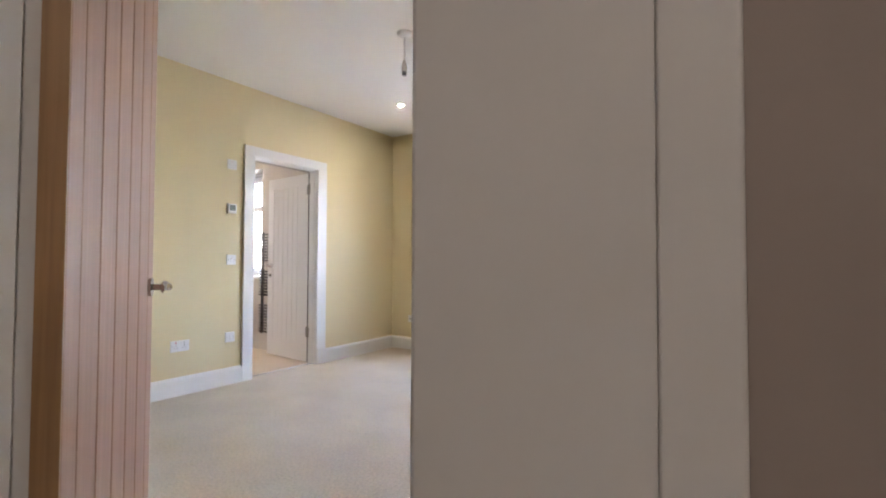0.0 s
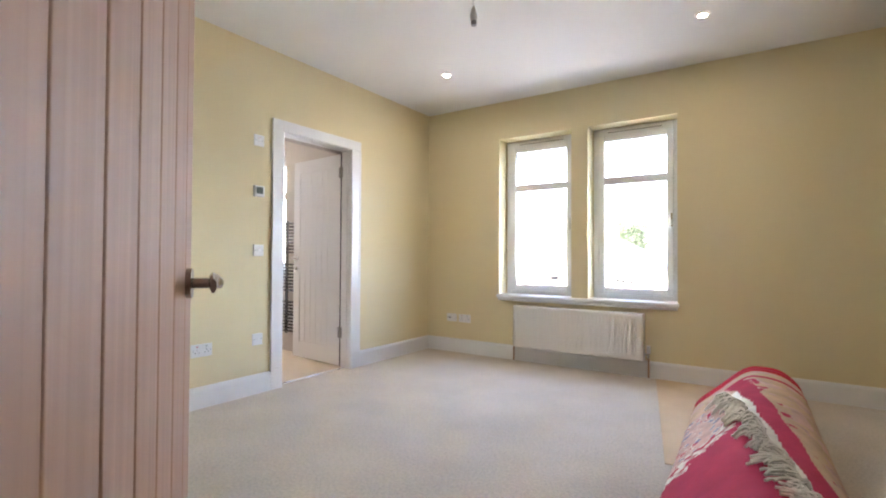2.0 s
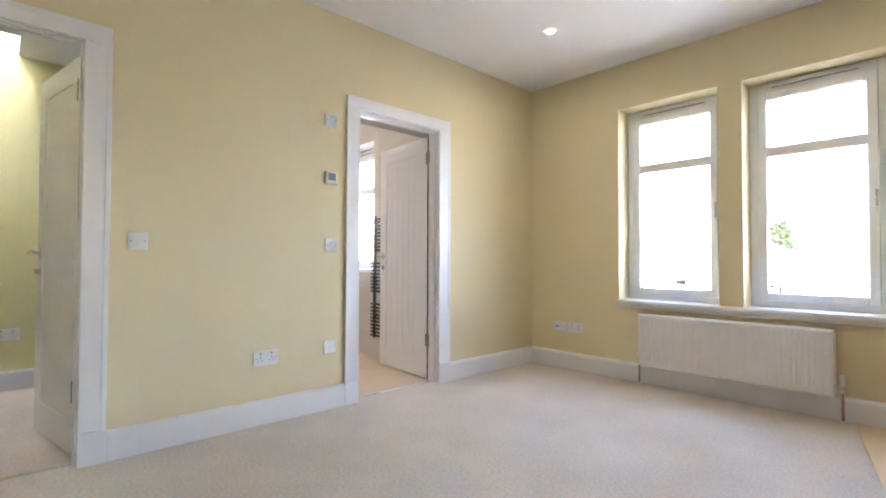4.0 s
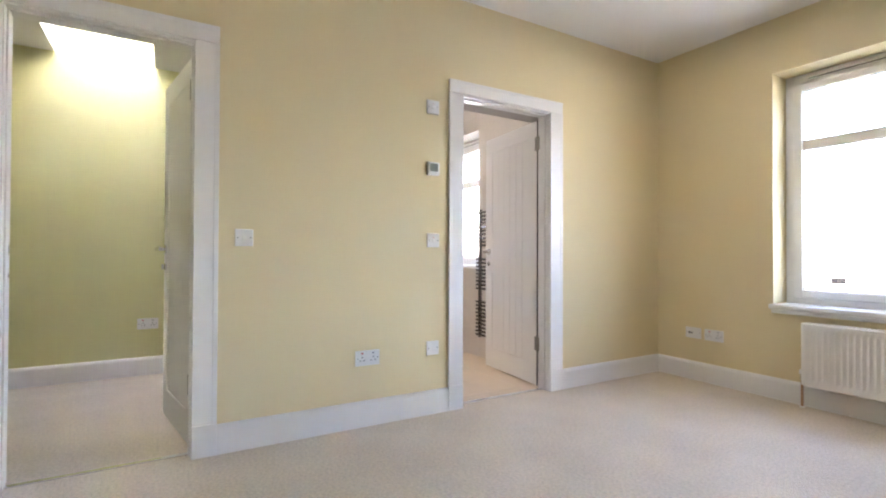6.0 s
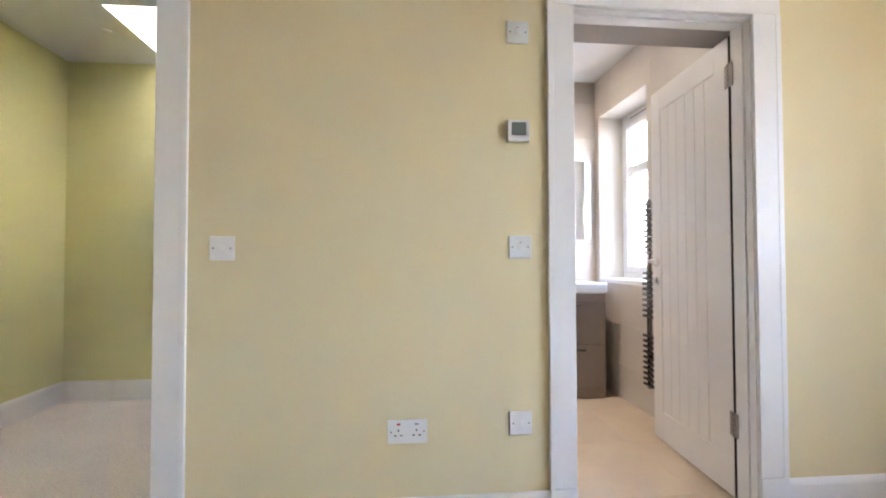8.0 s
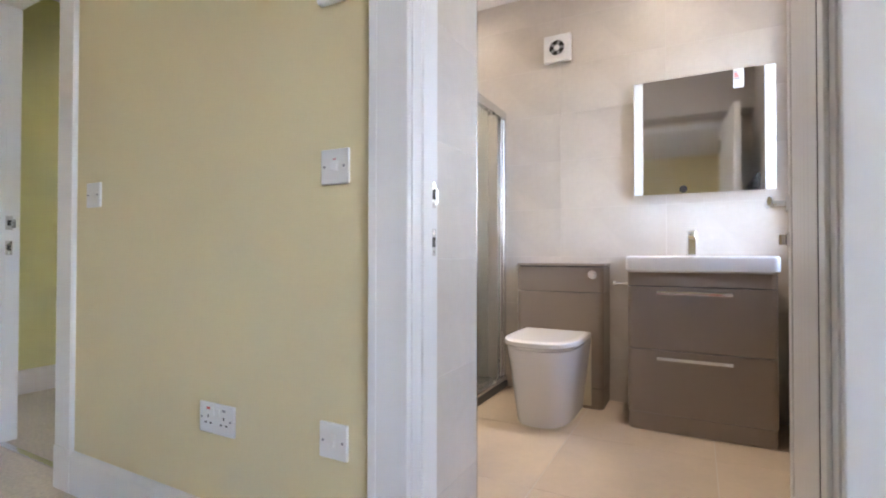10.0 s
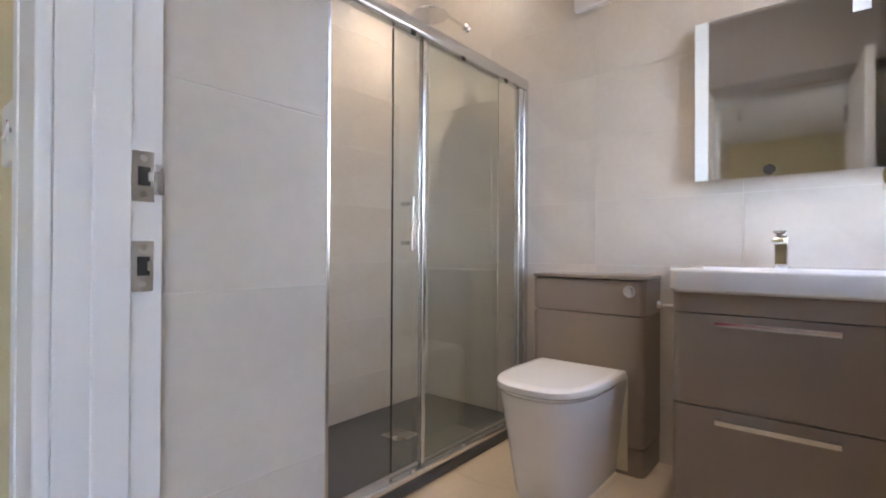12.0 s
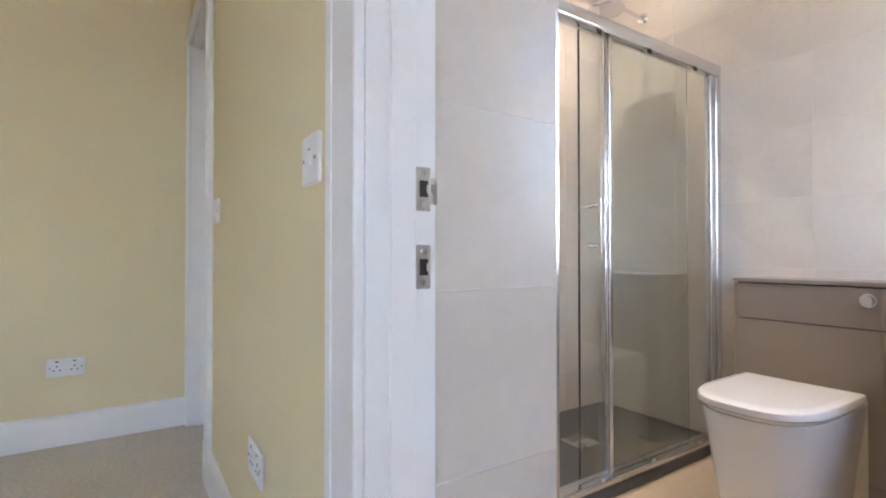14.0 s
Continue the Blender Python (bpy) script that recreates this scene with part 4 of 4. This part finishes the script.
part("pan", loft([d_plan(0.415, 0.128, 0.0), d_plan(0.42, 0.132, 0.01), d_plan(0.435, 0.142, 0.10), d_plan(0.455, 0.155, 0.22), d_plan(0.475, 0.168, 0.32), d_plan(0.487, 0.175, 0.378), d_plan(0.484, 0.173, 0.388)]), CERAMIC, wc)
part("seat", loft([d_plan(0.478, 0.170, 0.3885), d_plan(0.480, 0.172, 0.391), d_plan(0.480, 0.172, 0.398), d_plan(0.479, 0.171, 0.4005)]), CERAMIC, wc)
part("lid", loft([d_plan(0.488, 0.178, 0.402, x0=0.03), d_plan(0.493, 0.182, 0.406, x0=0.03), d_plan(0.492, 0.181, 0.425, x0=0.03), d_plan(0.484, 0.175, 0.431, x0=0.035), d_plan(0.45, 0.15, 0.434, x0=0.05)]), CERAMIC, wc)
for s in (-1, 1):
    part("hinge", rodded((0.02, s * 0.075, 0.40), (0.02, s * 0.11, 0.40), 0.011), CHROME, wc)
SEALANT = material("pale_sealant", (0.66, 0.60, 0.48), 0.5, vary=0.05, scale=20)
part("sealant", loft([d_plan(0.421, 0.137, 0.0), d_plan(0.417, 0.130, 0.007)]), SEALANT, wc, "pale sealant bead at the foot")
part("back_gasket", boxed(-0.0015, 0.003, -0.176, 0.176, 0.02, 0.40), SEALANT, wc, "pale sealant line against cabinet")

# vanity unit, basin, tap
VY0, VY1, VX = -1.723, -1.100, 0.415
van = thing("vanity_unit", "taupe two-drawer vanity cabinet under white basin", "cabinet", at=(BX, (VY0 + VY1) / 2, 0))
vw = (VY1 - VY0) / 2
part("plinth", prism(0.002, VX - 0.006, -vw + 0.004, vw - 0.004, 0, 0.082, 0.03), TAUPE, van)
part("carcass", prism(0.002, VX - 0.016, -vw + 0.006, vw - 0.006, 0.05, 0.765, 0.025), SHADOWGAP, van)
part("side_panel", boxed(0.002, VX - 0.05, -vw, -vw + 0.012, 0.085, 0.765), TAUPE, van)
part("side_panel", boxed(0.002, VX - 0.05, vw - 0.012, vw, 0.085, 0.765), TAUPE, van)
part("top_rail", prism(0.02, VX, -vw, vw, 0.701, 0.767, 0.03), TAUPE, van)
for z0, z1, zh in ((0.086, 0.391, 0.357), (0.395, 0.697, 0.671)):
    d = part("drawer", prism(VX - 0.05, VX, -vw, vw, z0, z1, 0.03), TAUPE, van)
    bm = boxed(VX + 0.022, VX + 0.032, -0.175, 0.138, zh - 0.008, zh + 0.008, 0.001)
    for s in (-0.168, 0.131):
        box(bm, VX, VX + 0.022, s - 0.007, s + 0.007, zh - 0.008, zh + 0.008, 0.001)
    part("handle", bm, CHROME, d, "square chrome bar handle")
basin = thing("basin", "white ceramic basin set on the vanity unit", "basin", at=(BX, (VY0 + VY1) / 2, 0.767))
bw = vw + 0.008


def basin_ring(inset, z, x0=0.0, r=0.03):
    return rounded_plan(x0, VX + 0.02 - inset, -bw + inset, bw - inset, r, z, (True, True))


rings = [basin_ring(0.012, 0.0), basin_ring(0.0, 0.012), basin_ring(0.0, 0.068), basin_ring(0.004, 0.077), basin_ring(0.012, 0.08),
         basin_ring(0.045, 0.079, 0.12), basin_ring(0.055, 0.07, 0.13), basin_ring(0.075, 0.02, 0.16, 0.05), basin_ring(0.14, 0.008, 0.2, 0.06)]
part("bowl", loft(rings), CERAMIC, basin)
part("waste", rodded((0.27, 0, 0.008), (0.27, 0, 0.013), 0.03, 0.026, 24), CHROME, basin, "chrome basin waste")
tap = thing("tap", "square chrome mixer tap on the basin", "tap", at=(BX + 0.085, -1.438, 0.846))
part("base", rodded((0, 0, 0), (0, 0, 0.006), 0.027, seg=24), CHROME, tap)
part("body", boxed(-0.02, 0.02, -0.02, 0.02, 0.004, 0.115, 0.004), CHROME, tap)
part("spout", boxed(0.0, 0.125, -0.018, 0.018, 0.085, 0.105, 0.004), CHROME, tap)
part("handle", boxed(-0.02, 0.055, -0.021, 0.021, 0.121, 0.133, 0.004), CHROME, tap)
part("cartridge", rodded((0, 0, 0.112), (0, 0, 0.124), 0.016), STEEL, tap)

mir = thing("mirror", "frameless wall mirror with frosted light strips", "mirror", at=(BX, -1.394, 1.503))
part("backing", boxed(0, 0.034, -0.30, 0.30, -0.28, 0.28), GREY, mir)
part("glass", boxed(0.034, 0.0395, -0.335, 0.335, -0.317, 0.317), MIRROR, mir)
for s in (-1, 1):
    part("light_strip", boxed(0.0395, 0.0402, *sorted((s * 0.2865, s * 0.334)), -0.316, 0.316), FROST, mir, "pale frosted strip")
part("touch_switch", rod(rodded((0.0395, -0.085, -0.293), (0.043, -0.085, -0.293), 0.020, seg=24), (0.043, -0.085, -0.293), (0.0445, -0.085, -0.293), 0.012, seg=20), SHADOWGAP, mir, "black round touch switch")
sticker = part("sticker", boxed(0.0398, 0.0404, 0.15, 0.198, 0.218, 0.317), PLASTIC, mir, "white energy sticker")
for k, m in enumerate((GREY, RED, RED, GREY)):
    part("bar", boxed(0.0404, 0.0408, 0.155, 0.168 + 0.004 * k, 0.30 - k * 0.012, 0.307 - k * 0.012), m, sticker)

# paper holder between cabinet and vanity
hold = thing("paper_holder", "small chrome toilet paper holder on vanity side", "paper holder", at=(BX + 0.24, VY0, 0.70))
part("rose", rodded((0, 0, 0), (0, -0.008, 0), 0.02, seg=20), CHROME, hold)
part("arm", tube([(0, -0.008, 0), (0, -0.06, 0), (0.0, -0.075, 0.0)], 0.007), CHROME, hold)
part("end_cap", rodded((0, -0.075, 0), (0, -0.09, 0), 0.013, 0.016), CHROME, hold)

# ladder towel rail behind the open door
rail = thing("towel_radiator", "tall chrome ladder towel radiator on tiled wall, coloured with dark reflections", "towel radiator", at=(-0.885, -1.05, 0.2))
for x in (-0.235, 0.235):
    part("upright", boxed(x - 0.015, x + 0.015, -0.012, 0.012, 0, 1.2, 0.005), RAILCHROME, rail)
for z in [0.03 + 0.034 * i for i in range(10)] + [0.46 + 0.034 * i for i in range(9)] + [0.86 + 0.034 * i for i in range(10)]:
    part("rung", rodded((-0.26, -0.024, z), (0.26, -0.024, z), 0.010, seg=16), RAILCHROME, rail)
for x in (-0.2, 0.2):
    for z in (0.2, 1.0):
        part("bracket", rodded((x, 0.0, z), (x, 0.05, z), 0.009), RAILCHROME, rail)
solid("window_sill", boxed(EN[0] + 0.002, EN[1] - 0.002, -1.004, -0.80, 0.838, 0.87, 0.003), PLASTIC, "white tiled bathroom window ledge", "window sill")
solid("reveal_plaster", boxed(EN[0], EN[0] + 0.006, -0.988, -0.80, 0.87, 2.178), OFFWHITE, "pale window reveal", "wall")
solid("tile_trim", boxed(-0.394, -0.387, -1.9975, -1.986, 0, 2.5, 0.001), ALU, "bright metal trim at the tiled corner", "trim")

# ---- outside ----
# ground colour lightened so that it throws daylight up onto the ceilings
PALEGROUND = material("pale_bounce_ground", (0.32, 0.31, 0.28), 0.9, vary=0.3, scale=0.3, fine=6)
RENDERED = material("pale_rendered_wall", (0.62, 0.58, 0.52), 0.8, vary=0.1, scale=1, fine=20)
SLATE = material("slate_roof", (0.06, 0.06, 0.065), 0.7, vary=0.2, scale=2, fine=20)
BRICKRED = material("red_stone_wall", (0.35, 0.20, 0.15), 0.8, vary=0.2, scale=2, fine=20)
LEAF = material("leaf_green", (0.036, 0.047, 0.027), 0.8, vary=0.35, scale=2, fine=9, spec=0.12)
BARK = material("bark", (0.12, 0.09, 0.06), 0.9, vary=0.3, scale=6, fine=30)
bm = bmesh.new()
bmesh.ops.create_grid(bm, x_segments=2, y_segments=2, size=900, matrix=Matrix.Translation((0, 0, -3.0)))
solid("ground", bm, PALEGROUND, "pale ground outside, lightened to bounce daylight indoors", "ground")


def house(x, y, w, d, eave, ridge, wall, turn, label):
    """A gabled house with windows and a chimney."""
    h = thing("house", label, "house", "houses across the road", at=(x, y, -3.0))
    h.rotation_euler = (0, 0, radians(turn))
    bm = boxed(-w / 2, w / 2, -d / 2, d / 2, 0, eave)
    a, b = bm.verts, []
    v = [bm.verts.new(p) for p in ((-w / 2, -d / 2, eave), (w / 2, -d / 2, eave), (0, -d / 2, ridge), (-w / 2, d / 2, eave), (w / 2, d / 2, eave), (0, d / 2, ridge))]
    bm.faces.new(v[:3])
    bm.faces.new(v[3:])
    part("wall", bm, wall, h)
    bm = bmesh.new()
    for s in (-1, 1):
        p = [(s * (w / 2 + 0.3), -d / 2 - 0.3, eave - 0.2), (0, -d / 2 - 0.3, ridge + 0.05), (0, d / 2 + 0.3, ridge + 0.05), (s * (w / 2 + 0.3), d / 2 + 0.3, eave - 0.2)]
        q = [bm.verts.new(c) for c in p] + [bm.verts.new((c[0], c[1], c[2] + 0.15)) for c in p]
        for f in ((0, 1, 2, 3), (7, 6, 5, 4), (0, 4, 5, 1), (1, 5, 6, 2), (2, 6, 7, 3), (3, 7, 4, 0)):
            bm.faces.new([q[k] for k in f])
    bmesh.ops.recalc_face_normals(bm, faces=bm.faces)
    roof = part("roof", bm, SLATE, h)
    part("chimney", boxed(-0.4, 0.4, -0.5, 0.5, ridge - 0.3, ridge + 0.9, 0.03), wall, roof)
    for z in [1.0 + 2.6 * k for k in range(int(eave // 2.6))]:
        for k in range(int(w // 2.2)):
            cx = -w / 2 + 1.2 + k * 2.2
            win = part("window", boxed(cx - 0.5, cx + 0.5, -d / 2 - 0.04, -d / 2 + 0.05, z, z + 1.25), UPVC, h)
            part("pane", boxed(cx - 0.43, cx + 0.43, -d / 2 - 0.05, -d / 2 - 0.04, z + 0.07, z + 1.18), SCREEN, win)
    return h


house(-6.5, 33, 9.5, 8, 2.9, 5.3, RENDERED, 0, "pale rendered bungalow with slate roof across road")
house(4.5, 58, 12, 9, 5.2, 7.6, BRICKRED, -8, "red stone house far across the road")
house(-28, 62, 12, 9, 3.0, 5.0, RENDERED, 6, "pale low house far across the road")


def tree(x, y, height, spread, label, seed):
    """A tapered trunk with limbs and a crown of many loose leaf clumps."""
    r = random.Random(seed)
    t = thing("tree", label, "tree", at=(x, y, -3.0))
    bm = rodded((0, 0, 0), (0.1, 0, height * 0.55), 0.22, 0.1, 10)
    tips = []
    for k in range(9):
        a, z = k * 2.4, height * (0.3 + 0.05 * k)
        e = (math.cos(a) * spread * 0.55, math.sin(a) * spread * 0.55, z + height * 0.22)
        rod(bm, (0.05, 0, z), e, 0.07, 0.025, 7)
        tips.append(e)
    part("trunk", bm, BARK, t)
    verts, faces = [], []
    for k in range(6000):
        c = Vector(r.choice(tips)) * 0.75 + Vector((0, 0, height * 0.2))
        p = c + Vector((r.gauss(0, spread * 0.24), r.gauss(0, spread * 0.24), r.gauss(0, height * 0.11)))
        s = r.uniform(0.08, 0.18)
        u = Vector((r.gauss(0, 1), r.gauss(0, 1), r.gauss(0, 1))).normalized()
        v = u.cross(Vector((r.gauss(0, 1), r.gauss(0, 1), r.gauss(0, 1)))).normalized()
        i = len(verts)
        verts += [p - u * s, p + v * s * 0.5, p + u * s, p - v * s * 0.5]
        faces.append((i, i + 1, i + 2, i + 3))
    me = bpy.data.meshes.new("crown")
    me.from_pydata(verts, [], faces)
    me.materials.append(LEAF)
    crown = new("crown", me)
    crown.parent = t
    return t


tree(-7.5, 44, 8.3, 2.5, "leafy green tree behind the houses", 3)
IRON = material("dark_cast_iron", (0.005, 0.005, 0.0055), 0.95, vary=0.2, scale=6, spec=0.0)
post = thing("street_lamp", "dark metal street lamp with a short side arm", "street lamp", at=(-0.87, 14.0, -3.0))
part("base", rodded((0, 0, 0), (0, 0, 0.7), 0.085, 0.075, 14), IRON, post)
part("pole", rodded((0, 0, 0.7), (0, 0, 3.22), 0.055, 0.045, 14), IRON, post)
part("arm", tube([(0, 0, 3.17), (-0.12, 0, 3.21), (-0.22, 0, 3.21)], 0.03, 10), IRON, post)
part("head", boxed(-0.56, -0.18, -0.11, 0.11, 3.12, 3.24, 0.035), IRON, post)
board = thing("road_sign", "grey road sign panel on a thin post", "road sign", at=(-3.82, 14.0, -3.0))
part("post", rodded((0, 0.03, 0), (0, 0.03, 3.32), 0.03, seg=12), GREY, board)
part("panel", boxed(-0.19, 0.19, -0.012, 0.0, 3.12, 3.32, 0.006), IRON, board, "grey sign panel seen from behind")


gw = thing("garden_wall", "low pale garden wall along the road", "wall", at=(-2, 24, -3.0))
part("wall", boxed(-16, 16, -0.15, 0.15, 0, 1.1), RENDERED, gw)
part("coping", boxed(-16.05, 16.05, -0.2, 0.2, 1.1, 1.18, 0.02), SLATE, gw)


# ---- tiles, piece by piece ----
tile_meshes = {}


def tile_piece(parent, mat, x0, x1, y0, y1, z0, z1):
    size = (round(x1 - x0, 4), round(y1 - y0, 4), round(z1 - z0, 4), mat.name)
    if size not in tile_meshes:
        sx, sy, sz = (s / 2 for s in size[:3])
        tile_meshes[size] = mesh_of("tile", boxed(-sx, sx, -sy, sy, -sz, sz, 0.0008), mat)
    ob = new("tile", tile_meshes[size])
    ob.location = ((x0 + x1) / 2, (y0 + y1) / 2, (z0 + z1) / 2)
    ob.parent = parent


def tile_wall(parent, axis, lo, hi, a0, a1, z0, z1, start, pitch, rows, hole=None):
    """Tiles of pitch (along, up) over a wall, cut at its ends and round an opening; 3 mm joints."""
    g = 0.0011
    ca = sorted({a0, a1, *[start + pitch[0] * k for k in range(-8, 9) if a0 + 0.02 < start + pitch[0] * k < a1 - 0.02]})
    cz = sorted({z0, z1, *[rows + pitch[1] * k for k in range(-3, 12) if z0 + 0.02 < rows + pitch[1] * k < z1 - 0.02]})
    for p, q in zip(ca[:-1], ca[1:]):
        for r, s in zip(cz[:-1], cz[1:]):
            pieces = [(p, q, r, s)]
            if hole:
                h0, h1, h2, h3 = hole
                if p < h1 and q > h0 and r < h3 and s > h2:
                    pieces = []
                    if p < h0:
                        pieces.append((p, h0, r, s))
                    if q > h1:
                        pieces.append((h1, q, r, s))
                    m0, m1 = max(p, h0), min(q, h1)
                    if r < h2:
                        pieces.append((m0, m1, r, h2))
                    if s > h3:
                        pieces.append((m0, m1, h3, s))
            for a, b, c, d in pieces:
                if b - a < 0.008 or d - c < 0.008:
                    continue
                if axis == "x":
                    tile_piece(parent, TILE, a + g, b - g, lo, hi, c + g, d - g)
                else:
                    tile_piece(parent, TILE, lo, hi, a + g, b - g, c + g, d - g)


walls = bpy.data.objects
tile_wall(walls["wall_bathroom_west"], "y", BX - 0.010, BX, -3.2, -1.0, 0, 2.5, -2.155, (0.59, 0.295), 0.25)
tile_wall(walls["wall_bathroom_north"], "x", -1.0, -0.990, BX, -0.13, 0, 2.5, -1.75, (0.59, 0.295), 0.25, EN)
tile_wall(walls["wall_bathroom_south"], "x", -3.21, -3.2, BX, -0.388, 0, 2.5, -1.75, (0.59, 0.295), 0.25)
tile_wall(walls["wall_pier"], "x", -1.996, -1.986, -0.387, -0.1125, 0, 2.5, 5.0, (0.59, 0.295), 0.25)
fl = walls["floor_bathroom"]
for i in range(-4, 1):
    for j in range(-6, -1):
        x0, x1 = max(BX, -0.2 + i * 0.6), min(-0.068, -0.2 + (i + 1) * 0.6)
        y0, y1 = max(-3.2, 0.45 + j * 0.6), min(-1.0, 0.45 + (j + 1) * 0.6)
        if x1 - x0 > 0.02 and y1 - y0 > 0.02:
            tile_piece(fl, FLOORTILE, x0 + 0.0015, x1 - 0.0015, y0 + 0.0015, y1 - 0.0015, -0.008, 0.0)
